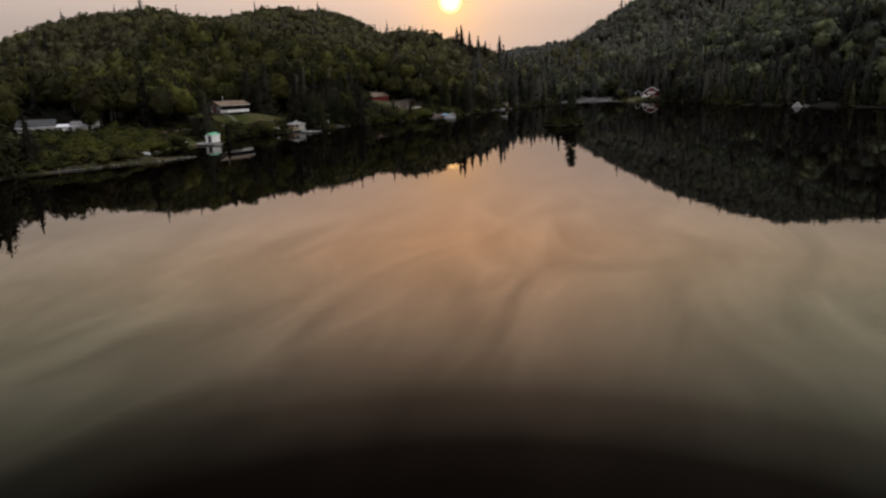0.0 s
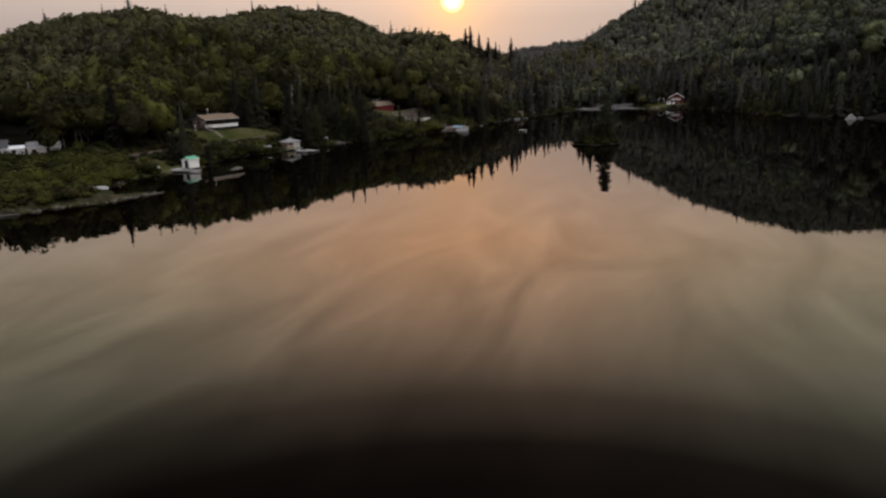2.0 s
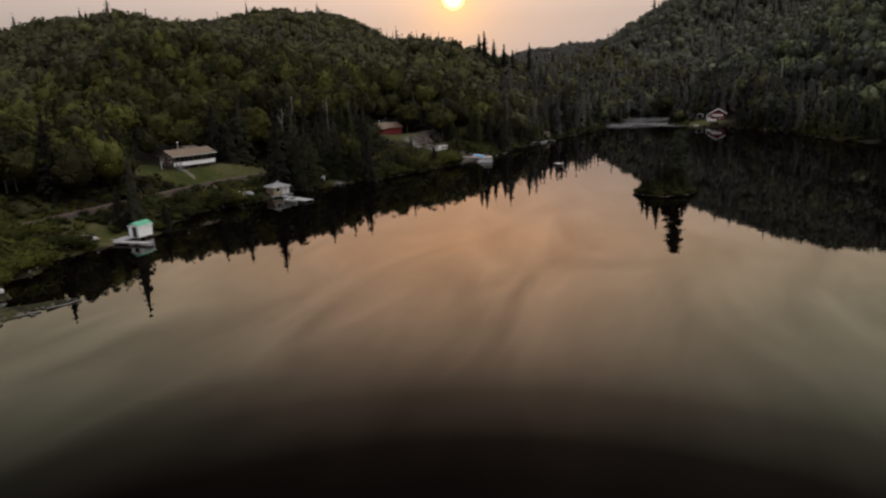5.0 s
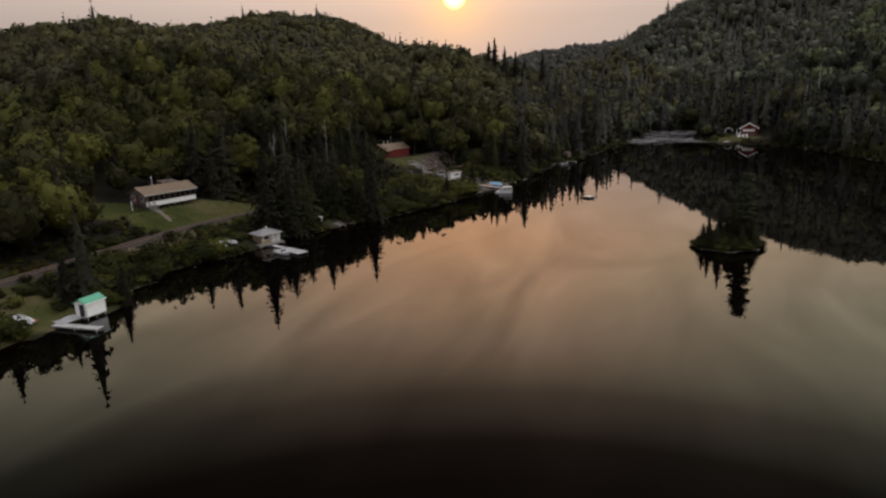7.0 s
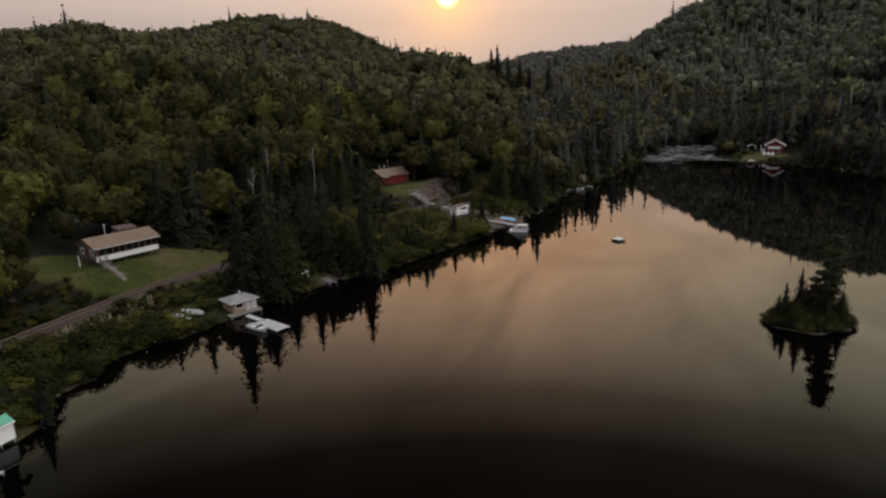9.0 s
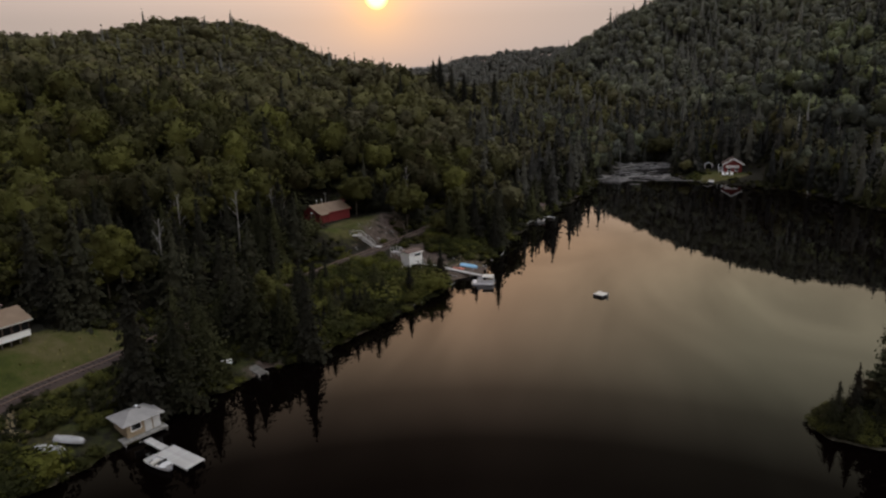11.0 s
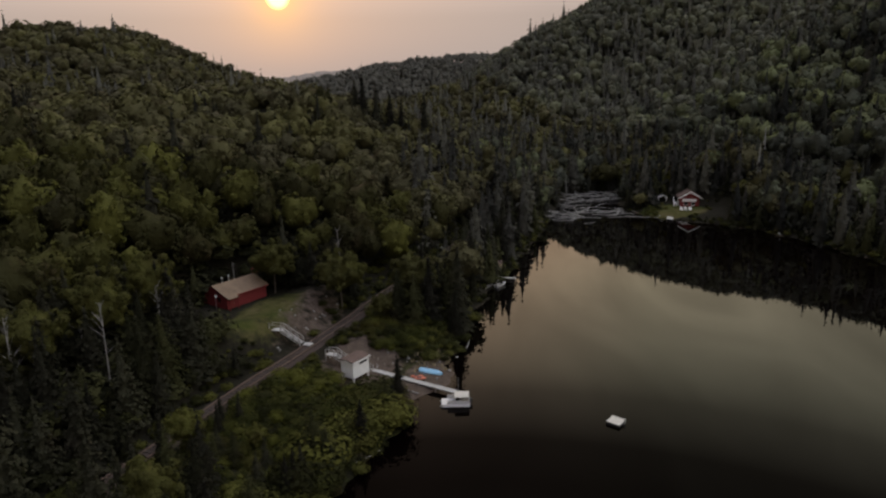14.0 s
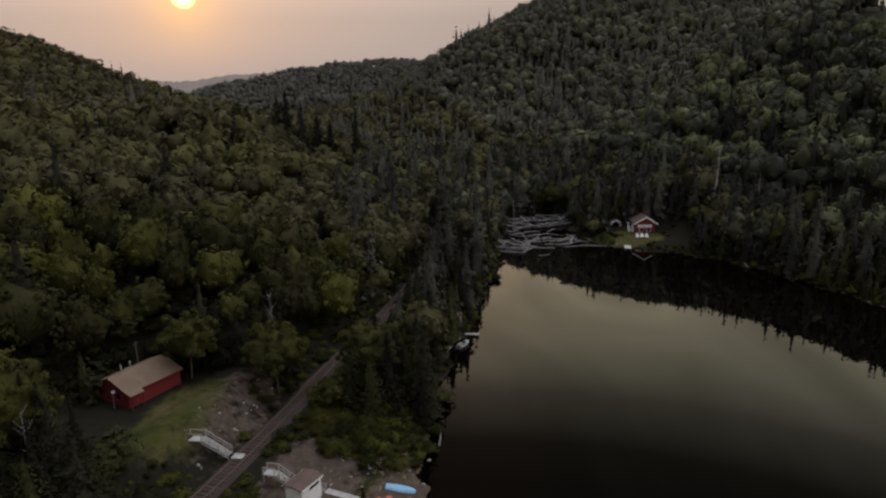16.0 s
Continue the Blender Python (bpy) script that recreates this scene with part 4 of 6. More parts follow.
def gable_house(name, m, label, length, depth, floor, eave, ridge, over, wall_mat, roof_mat, trim_mat, category="house", end_mat=None, group=""):
    """A house with a gable roof along x: walls, two roof slopes with thickness, fascia boards. The base lies at z = 0."""
    h = thing(name, m, label, category, group)
    l, d = length / 2, depth / 2
    part("front_wall", block(-l, l, -d, -d + 0.15, floor, eave), wall_mat, h)
    part("back_wall", block(-l, l, d - 0.15, d, floor, eave), wall_mat, h)
    for s in (-1, 1):
        x0, x1 = (-l, -l + 0.15) if s < 0 else (l - 0.15, l)
        part("end_wall", prism([(-d + 0.15, floor), (d - 0.15, floor), (d - 0.15, eave), (0, ridge - 0.08), (-d + 0.15, eave)], x0, x1), end_mat or wall_mat, h)
    slope = (ridge - eave) / d
    lo = eave - slope * over
    for s in (-1, 1):
        part("roof_slope", prism([(0, ridge), (s * (d + over), lo), (s * (d + over), lo + 0.14), (0, ridge + 0.14)], -l - over, l + over), roof_mat, h, "")
        part("fascia", block(-l - over, l + over, s * (d + over) - 0.02 if s > 0 else -(d + over) - 0.03, (d + over) + 0.03 if s > 0 else -(d + over) + 0.02, lo - 0.08, lo + 0.12), trim_mat, h)
    part("ridge_cap", prism([(-0.14, ridge + 0.13 - 0.14 * slope), (0, ridge + 0.175), (0.14, ridge + 0.13 - 0.14 * slope)], -l - over, l + over), roof_mat, h)
    part("floor", block(-l + 0.16, l - 0.16, -d + 0.16, d - 0.16, floor - 0.12, floor + 0.02), M["wood"], h)
    return h


def stairs(name, m, label, steps, rise, run, width, mat, rail=True, landing=0.0):
    """Open wooden stairs going up along +y, with strings, treads, posts and handrails; a landing at the top."""
    st = thing(name, m, label, "stairs")
    top, far = steps * rise, steps * run
    for s in (-1, 1):
        x = s * width / 2
        part("stringer", prism([(-0.1, 0), (0.18, 0), (far + 0.1, top - 0.05), (far + 0.1, top - 0.3), (0.1, -0.05)], x - 0.03, x + 0.03), mat, st)
        if rail:
            part("handrail", prism([(0, 0.92), (far, top + 0.92), (far, top + 1.0), (0, 1.0)], x - 0.035, x + 0.035), mat, st)
            part("midrail", prism([(0, 0.5), (far, top + 0.5), (far, top + 0.56), (0, 0.56)], x - 0.025, x + 0.025), mat, st)
            for k in range(4):
                t = k / 3
                part("post", block(x - 0.045, x + 0.045, far * t - 0.045, far * t + 0.045, top * t - 0.3, top * t + 1.0), mat, st)
    for k in range(steps):
        part("tread", block(-width / 2 + 0.03, width / 2 - 0.03, k * run, k * run + run * 0.95, (k + 1) * rise - 0.05, (k + 1) * rise), mat, st)
    if landing:
        part("landing", block(-width / 2, width / 2, far, far + landing, top - 0.06, top), mat, st)
        for x in (-width / 2 + 0.05, width / 2 - 0.05):
            part("leg", block(x - 0.05, x + 0.05, far + landing - 0.12, far + landing - 0.02, -0.4, top - 0.06), mat, st)
            if rail:
                part("handrail", block(x - 0.035, x + 0.035, far, far + landing, top + 0.92, top + 1.0), mat, st)
                part("post", block(x - 0.045, x + 0.045, far + landing - 0.1, far + landing, top, top + 1.0), mat, st)
    return st


def deck(name, a, b, width, z, label, mat, posts=True, plank=0.28, category="dock", drop=0.9):
    """A planked walk from a to b: two beams, planks across, posts down into the water."""
    a, b = Vector((*a, 0)), Vector((*b, 0))
    ln = (b - a).length
    ang = math.degrees(math.atan2(b.y - a.y, b.x - a.x))
    d = thing(name, pose(a.x, a.y, z, 0, 0, ang), label, category)
    for s in (-1, 1):
        y = s * (width / 2 - 0.12)
        part("beam", block(0, ln, y - 0.06, y + 0.06, -0.24, -0.045), M["wood"], d)
    rs = random.Random(int(abs(a.x * 7 + a.y * 3)))
    n = max(3, int(ln / plank))
    step = ln / n
    me = block_mesh("plank", mat, 0.012, step - 0.012, -width / 2, width / 2, -0.045, 0.0)
    for i in range(n):
        p = link("plank", me, None, d)
        p.matrix_basis = pose(i * step, rs.uniform(-0.02, 0.02), rs.uniform(-0.006, 0.006), 0, 0, rs.uniform(-0.4, 0.4))
    if posts:
        k = max(2, int(ln / 3) + 1)
        for i in range(k):
            for s in (-1, 1):
                part("post", moved(cylinder(0.08, -drop, 0.05, 8), 0.2 + (ln - 0.4) * i / (k - 1), s * (width / 2 - 0.02)), M["wood"], d)
    return d


# worn path from the porch down to the track
FOOT = spline([(-74.6, 224.9), (-72.6, 223.2), (-70.4, 221.6), (-68.0, 220.4)], 0.4)
run = np.gradient(FOOT, axis=0)
run /= np.linalg.norm(run, axis=1)[:, None]
rows_ = []
for s_ in (-0.5, -0.2, 0.2, 0.5):
    q_ = FOOT + np.stack([run[:, 1], -run[:, 0]], 1) * (s_ + 0.08 * np.sin(np.arange(len(FOOT)) * 1.3 + s_ * 9))[:, None]
    rows_.append(np.column_stack([q_, height(q_[:, 0], q_[:, 1]) + (0.10 if abs(s_) < 0.3 else 0.02)]))
n_ = len(FOOT)
path_quads = np.array([(r * n_ + i, r * n_ + i + 1, (r + 1) * n_ + i + 1, (r + 1) * n_ + i) for r in range(3) for i in range(n_ - 1)])
tagged(link("footpath", fast_mesh("footpath", np.concatenate(rows_), path_quads), M["trodden"]), "trodden sandy footpath across the lawn", "path", kind="structure")

# long cottage with the tan roof
COT = pose(-72.6, 228.8, 4.4, 0, 0, 51.2)
cottage = gable_house("cottage", COT, "long cottage with tan shingle roof, white boarding and window row", 11.0, 6.6, 1.85, 4.15, 5.3, 0.45, M["brownwood"], M["tanroof"], M["cream"], end_mat=M["greywall"])
part("skirt_boards", block(-5.52, 5.52, -3.34, -3.3, 1.7, 2.62), M["white"], cottage, "white painted boards under the windows")
for i in range(9):
    x = -4.4 + i * 1.17
    window(cottage, "front", x, 2.7, 0.92, 1.12, -3.3, M["brownwood"])
for i in range(10):
    x = -5.3 + i * 1.17
    part("post", block(x - 0.07, x + 0.07, -3.28, -3.14, 0.6, 1.85), M["bark"], cottage)
for i in range(4):
    part("post", block(-5.4, -5.26, -1.7 + i * 1.4, -1.56 + i * 1.4, 0.6, 1.85), M["wood"], cottage)
window(cottage, "left", -2.0, 2.6, 1.1, 1.0, -5.5, M["white"], True)
window(cottage, "left", 1.7, 2.6, 1.2, 1.0, -5.5, M["white"], True)
door = part("door", block(-5.56, -5.5, -0.5, 0.45, 1.9, 3.85), M["darkred"], cottage, "dark door in the gable end")
part("handle", block(-5.60, -5.56, -0.42, -0.34, 2.85, 2.93), M["steel"], door)
pipe = part("chimney_pipe", moved(cylinder(0.13, 4.9, 6.9, 10, cap=0.22), -1.6, 0.9), M["steel"], cottage, "shiny stove pipe with a rain cap")
part("vent_pipe", moved(cylinder(0.05, 5.0, 6.15, 8), 1.7, 0.8), M["black"], cottage)
part("lean_to_roof", prism([(2.6, 5.1), (5.6, 5.4), (5.6, 5.55), (2.6, 5.25)], 1.6, 5.2), M["brownroof"], cottage, "brown roof of the back annexe")
part("annexe", block(1.8, 5.0, 3.3, 5.4, 0.6, 5.2), M["greywall"], cottage)
stairs("porch_stairs", COT @ pose(-4.6, -5.1, 0.75), "grey wooden porch stairs against the cottage front", 7, 0.18, 0.25, 1.1, M["wood"])
tarp_m = pose(-85.2, 237.2, 8.6, 0, 0, 60) @ Matrix.Diagonal((0.8, 0.8, 0.8, 1))
shed = gable_house("tarp_shelter", tarp_m, "small shelter hung with a blue tarpaulin among the trees", 2.4, 2.0, 0.0, 2.1, 2.7, 0.15, M["bluetarp"], M["bluetarp"], M["wood"], "shelter")
post = thing("signpost", COT @ pose(-7.4, -1.0, 0.9), "white wooden post on the lawn", "post")
part("pole", block(-0.07, 0.07, -0.07, 0.07, -0.3, 2.0, 0.01), M["white"], post)
part("cap", block(-0.1, 0.1, -0.1, 0.1, 2.0, 2.08), M["white"], post)

# red cabin
RED = pose(-30.3, 302.8, 5.72, 0, 0, 40)
red = gable_house("red_cabin", RED, "red boarded cabin with a tan shingle roof", 9.0, 7.4, 0.0, 2.55, 4.0, 0.4, M["red"], M["tanroof"], M["red"])
part("porch_roof", prism([(-4.92, 2.22), (-3.9, 2.50), (-3.9, 2.64), (-4.92, 2.36)], -4.9, -2.6), M["tanroof"], red, "tan porch roof")
for x in (-4.7, -2.8):
    part("post", block(x - 0.06, x + 0.06, -4.8, -4.68, -0.1, 2.24), M["red"], red)
window(red, "left", -1.4, 1.0, 1.0, 1.0, -4.5, M["red"], True)
door = part("door", block(-3.8, -2.95, -3.76, -3.7, 0.05, 2.05), M["darkred"], red)
part("handle", block(-3.08, -3.02, -3.8, -3.76, 0.95, 1.03), M["steel"], door)
for x, y, hh in ((-2.2, 0.5, 0.9), (-0.6, 0.6, 0.95)):
    part("chimney_pipe", moved(cylinder(0.10, 3.5, 3.9 + hh, 10, cap=0.2), x, y), M["steel"], red, "galvanised stove pipe with cap")
pole = thing("antenna_pole", RED @ pose(3.6, 4.8, 0.3), "tall thin antenna pole behind the red cabin", "antenna")
part("mast", cylinder(0.05, -0.3, 5.6, 8), M["steel"], pole)
part("crossbar", block(-0.5, 0.5, -0.02, 0.02, 5.2, 5.25), M["steel"], pole)
part("crossbar", block(-0.3, 0.3, -0.02, 0.02, 4.9, 4.95), M["steel"], pole)
dish = thing("satellite_dish", RED @ pose(-5.4, -1.6, 0.0), "grey satellite dish on a pole at the cabin corner", "satellite dish")
part("pole", cylinder(0.05, -0.3, 2.6, 8), M["steel"], dish)
bm = bmesh.new()
bmesh.ops.create_cone(bm, cap_ends=False, segments=14, radius1=0.04, radius2=0.30, depth=0.11, matrix=pose(0, -0.1, 2.6, 60, 0, 0))
part("reflector", bm, M["greyroof"], dish)
out = gable_house("outhouse", RED @ pose(9.0, 5.5, 0.6, 0, 0, 8), "narrow dark red outhouse at the edge of the trees", 1.3, 1.4, 0.0, 2.1, 2.6, 0.15, M["darkred"], M["darkred"], M["darkred"], "outhouse")
part("door", block(-0.35, 0.35, -0.76, -0.7, 0.05, 1.9), M["red"], out)

# stairs either side of the track, and the stilted white shed
stairs("timber_stairs", pose(-18.7, 283.7, 2.95, 0, 0, 61), "grey wooden stairs with handrails climbing from the track", 12, 0.18, 0.29, 1.3, M["lightwood"], True, 2.2)
deck("platform", (-18.0, 282.5), (-17.4, 283.6), 1.5, 2.95, "small plank platform at the foot of the stairs", M["lightwood"], True, 0.2, "platform", 0.5)
stairs("timber_stairs", pose(-11.8, 275.7, 1.75, 0, 0, 55), "pale wooden stairs with handrails below the track", 7, 0.18, 0.30, 1.2, M["lightwood"], True, 1.6)
ST = pose(-10.9, 272.3, 1.15, 0, 0, 40)
stilt = gable_house("boat_shed", ST, "small white shed on stilts with a brown low-pitched roof", 3.6, 2.5, 0.25, 3.0, 3.22, 0.22, M["white"], M["brownroof"], M["white"], "shed")
for x in (-1.6, 1.6):
    for y in (-1.1, 1.1):
        part("stilt", block(x - 0.09, x + 0.09, y - 0.09, y + 0.09, -1.0, 0.25), M["white"], stilt)
door = part("door", block(1.80, 1.85, -0.45, 0.45, 0.8, 2.7), M["cream"], stilt)
part("handle", block(1.85, 1.89, 0.3, 0.36, 1.7, 1.78), M["steel"], door)
window(stilt, "front", 0.5, 2.25, 1.7, 0.38, -1.25, M["white"])
stairs("shed_stairs", ST @ pose(3.75, 0.2, -0.55, 0, 0, 90), "short wooden stairs with white rails at the shed door", 7, 0.18, 0.28, 1.0, M["lightwood"])

# green-roofed boathouse on the point
GS = pose(-60.4, 174.1, 0.12, 0, 0, 66) @ Matrix.Diagonal((0.95, 0.95, 1.0, 1))
boathouse = gable_house("boathouse", GS, "white boathouse with a green metal roof at the water", 3.1, 2.2, 0.3, 2.15, 2.65, 0.14, M["white"], M["greenroof"], M["white"], "boathouse")
door = part("door", block(-1.62, -1.55, -0.75, 0.15, 0.4, 2.05), M["dark"], boathouse, "dark green open doorway")
part("handle", block(-1.66, -1.62, 0.02, 0.08, 1.2, 1.28), M["steel"], door)
part("corner_board", block(-1.6, -1.5, -1.14, -1.1, 0.3, 2.1), M["cream"], boathouse)
part("corner_board", block(1.5, 1.6, -1.14, -1.1, 0.3, 2.1), M["cream"], boathouse)
for x in (-1.4, 0, 1.4):
    for y in (-1.0, 1.0):
        part("pile", moved(cylinder(0.11, -1.2, 0.32, 8), x, y), M["wood"], boathouse)
deck("dock", (-63.6, 172.6), (-61.2, 171.3), 3.0, 0.5, "pale planked landing beside the green-roofed boathouse", M["lightwood"])
deck("dock", (-63.2, 170.2), (-56.2, 168.3), 1.1, 0.45, "narrow pale planked dock reaching into the lake", M["lightwood"])

# hip-roofed boathouse with a deck
B2 = pose(-46.8, 212.1, 0.55, 0, 0, 44)
bh = thing("boathouse", B2, "pale boathouse with a grey hipped roof on a deck", "boathouse")
part("wall", block(-1.9, 1.9, -1.7, 1.7, 0.05, 1.85), M["tanwood"], bh)
bm = bmesh.new()
e, r = [bm.verts.new(p) for p in ((-2.5, -2.2, 1.75), (2.5, -2.2, 1.75), (2.5, 2.2, 1.75), (-2.5, 2.2, 1.75))], [bm.verts.new(p) for p in ((-0.5, 0, 2.6), (0.5, 0, 2.6))]
for f in ((e[0], e[1], r[1], r[0]), (e[1], e[2], r[1]), (e[2], e[3], r[0], r[1]), (e[3], e[0], r[0]), (e[3], e[2], e[1], e[0])):
    bm.faces.new(f)
part("roof", bm, M["greyroof"], bh, "weathered grey hipped roof")
part("vent_cap", moved(cylinder(0.16, 2.5, 2.8, 8, cap=0.12), 0.2, 0), M["steel"], bh)
part("side_panel", block(-1.94, -1.9, -1.6, 1.6, 0.1, 1.5), M["tanwood"], bh, "tan boarded side")
for x in (0.55, 1.55):
    d = part("door", block(x - 0.42, x + 0.42, -1.78, -1.7, 0.1, 1.72, 0.01), M["plastic"], bh, "tall white double door leaf")
    part("handle", block(x - 0.3, x - 0.24, -1.82, -1.78, 0.95, 1.05), M["steel"], d)
window(bh, "front", -0.85, 0.8, 1.1, 0.7, -1.7, M["white"])
deck("deck", (-48.9, 210.4), (-45.1, 214.0), 5.2, 0.56, "grey planked deck round the boathouse", M["wood"], True, 0.28, "deck")
deck("gangway", (-44.9, 209.4), (-42.2, 207.0), 0.9, 0.5, "narrow gangway down to the floating dock", M["lightwood"], False)
deck("floating_dock", (-42.3, 207.0), (-38.0, 203.4), 2.3, 0.38, "pale floating dock off the boathouse", M["lightwood"], False)

# white cottages by the point
c1 = gable_house("cottage", pose(-107.4, 177.0, 3.3, 0, 0, 26), "white cottage with a dark hipped-looking roof behind shrubs", 8.5, 6.0, 0.0, 2.6, 4.2, 0.4, M["white"], M["darkroof"], M["white"])
for x in (-2.5, 0.3, 2.6):
    window(c1, "front", x, 1.0, 1.1, 1.1, -3.0, M["white"], True)
c2 = gable_house("garden_shed", pose(-102.2, 179.8, 3.4, 0, 0, 30), "small white garden shed with a flat gable", 3.0, 2.6, 0.0, 2.1, 2.6, 0.15, M["white"], M["white"], M["white"], "shed")
part("door", block(-1.0, -0.2, -1.36, -1.3, 0.05, 1.9), M["dark"], c2)
c3 = gable_house("bunkhouse", pose(-97.6, 182.8, 3.4, 0, 0, 24), "small white bunkhouse with a pale roof between trees", 6.5, 3.6, 0.0, 2.2, 3.2, 0.3, M["white"], M["greyroof"], M["white"], "cabin")
window(c3, "front", -1.9, 0.9, 0.8, 0.8, -1.8, M["white"])
part("door", block(0.6, 1.4, -1.86, -1.8, 0.05, 2.0), M["dark"], c3)

# far cabin at the head of the lake
FC = pose(114.2, 371.5, 1.45, 0, 0, -25) @ Matrix.Diagonal((1.2, 1.2, 1.35, 1))
far = thing("red_cabin", FC, "dark red cabin with a white-trimmed gable facing the lake", "house")
part("wall", block(-2.5, 2.5, -2.5, 3.5, 0, 2.6), M["darkred"], far)
bm = prism([(-2.5, 2.6), (2.5, 2.6), (0, 3.9)], -2.5, 3.5)
bmesh.ops.transform(bm, matrix=pose(0, 0, 0, 0, 0, 90), verts=bm.verts)
part("gable", bm, M["darkred"], far)
for s in (-1, 1):
    bm = prism([(0, 3.95), (s * 3.1, 2.35), (s * 3.1, 2.53), (0, 4.13)], -3.3, 3.8)
    bmesh.ops.transform(bm, matrix=pose(0, 0, 0, 0, 0, 90), verts=bm.verts)
    part("roof_slope", bm, M["brownroof"], far)
    bm = prism([(0, 3.85), (s * 3.1, 2.25), (s * 3.1, 2.55), (0, 4.15)], -3.36, -3.30)
    bmesh.ops.transform(bm, matrix=pose(0, 0, 0, 0, 0, 90), verts=bm.verts)
    part("barge_board", bm, M["white"], far, "white barge board")
part("balcony", block(-2.0, 1.7, -2.66, -2.5, 1.55, 2.2), M["white"], far, "white boarded balcony front")
window(far, "front", -1.0, 0.6, 0.9, 0.8, -2.5, M["white"])
window(far, "front", 0.9, 0.6, 0.9, 0.8, -2.5, M["white"])
stairs("cabin_stairs", FC @ pose(-3.4, -1.4, 0), "white steps up the side of the red cabin", 7, 0.18, 0.25, 1.2, M["white"])
gz = thing("pavilion", pose(108.5, 378.5, 1.5, 0, 0, -25), "open white pavilion frame at the edge of the wood", "pavilion")
for x in (-1.3, 1.3):
    for y in (-1.2, 1.2):
        part("post", block(x - 0.07, x + 0.07, y - 0.07, y + 0.07, -0.2, 2.3), M["white"], gz)
for s in (-1, 1):
    bm = prism([(0, 3.0), (s * 1.6, 2.2), (s * 1.6, 2.34), (0, 3.14)], -1.5, 1.5)
    bmesh.ops.transform(bm, matrix=pose(0, 0, 0, 0, 0, 90), verts=bm.verts)
    part("roof_slope", bm, M["darkroof"], gz)
    bm = prism([(0, 2.95), (s * 1.6, 2.15), (s * 1.6, 2.38), (0, 3.18)], -1.56, -1.5)
    bmesh.ops.transform(bm, matrix=pose(0, 0, 0, 0, 0, 90), verts=bm.verts)
    part("barge_board", bm, M["white"], gz)
deck("dock", (104.0, 366.0), (99.2, 358.6), 1.9, 0.5, "pale dock at the far cabin", M["lightwood"])
deck("dock", (104.8, 365.2), (107.0, 364.2), 0.8, 0.5, "short pale plank walk by the far dock", M["lightwood"], False)

# planked dock with a tin-roofed hut along the west shore
deck("dock", (21.6, 310.0), (28.2, 317.0), 1.8, 0.5, "wide pale planked dock along the wooded shore", M["lightwood"])
deck("dock", (28.0, 316.6), (31.4, 315.0), 0.7, 0.48, "narrow pale plank jetty", M["lightwood"])
hut = gable_house("pump_hut", pose(29.2, 321.8, 1.0, 0, 0, -30), "tiny hut with a rusty brown roof among shore trees", 2.0, 1.8, 0.0, 1.6, 2.1, 0.2, M["tanwood"], M["brownroof"], M["tanwood"], "hut")
part("door", block(-0.35, 0.35, -0.96, -0.9, 0.05, 1.5), M["dark"], hut)

# long walkway to the boat mooring
deck("walkway", (-7.9, 274.2), (2.9, 263.0), 1.0, 0.80, "long pale planked walkway across the beach to the water", M["lightwood"])
# landing stage in the trees
deck("landing", (-36.8, 228.4), (-34.2, 224.9), 1.4, 0.42, "dark weathered plank landing sloping into the water", M["wetwood"])

# ---- boats and small things ----
def hull(length, beam, depth, sheer=0.12, transom=0.75, n=11, m=9, rot=0.0):
    """An open hull along x: bow at +x, transom at -x, keel down. Outer and inner skin."""
    def ring(t, inset):
        w = beam / 2 * (transom + (1 - transom) * min(1, t / 0.35)) if t < 0.35 else beam / 2 * math.sqrt(max(0.0, 1 - ((t - 0.35) / 0.66) ** 2.3))
        w = max(0.015, w - inset)
        top = depth + sheer * (2 * t - 0.8) ** 2
        keel = inset + depth * 0.55 * max(0, (t - 0.75) / 0.25) ** 2
        return [(-length / 2 + length * t - (inset if t > 0.9 else -inset if t < 0.1 else 0), w * math.sin(math.pi / 2 * s), keel + (top - keel) * (1 - math.cos(math.pi / 2 * abs(s))) ** 0.8) for s in np.linspace(-1, 1, m)]

    bm = bmesh.new()
    outer = [[bm.verts.new(p) for p in ring(i / (n - 1), 0.0)] for i in range(n)]
    inner = [[bm.verts.new(p) for p in ring(i / (n - 1), 0.045)] for i in range(n)]
    for skin, flip in ((outer, 1), (inner, -1)):
        for i in range(n - 1):
            for j in range(m - 1):
                q = (skin[i][j], skin[i + 1][j], skin[i + 1][j + 1], skin[i][j + 1])
                bm.faces.new(q[::flip])
    for i in range(n - 1):
        bm.faces.new((outer[i][0], inner[i][0], inner[i + 1][0], outer[i + 1][0]))
        bm.faces.new((outer[i][-1], outer[i + 1][-1], inner[i + 1][-1], inner[i][-1]))
    bm.faces.new(outer[0])
    bm.faces.new(inner[0][::-1])
    bmesh.ops.remove_doubles(bm, verts=bm.verts, dist=0.001)
    bmesh.ops.recalc_face_normals(bm, faces=bm.faces)
    return bm


def rowboat(name, m, label, mat, length=3.8, beam=1.4, seats=3, flipped=False):
    b = thing(name, m, label, "boat")
    part("hull", hull(length, beam, 0.48), mat, b)
    if not flipped:
        for k in range(seats):
            x = -length * 0.36 + k * length * 0.30
            part("thwart", block(x - 0.13, x + 0.13, -beam * 0.44, beam * 0.44, 0.28, 0.32), M["lightwood"], b)
    part("keel", block(-length * 0.45, length * 0.35, -0.03, 0.03, -0.04, 0.01), mat, b)
    return b


def upside(x, y, z, turn, lift=0.52):
    return pose(x, y, z + lift, 180, 0, turn)


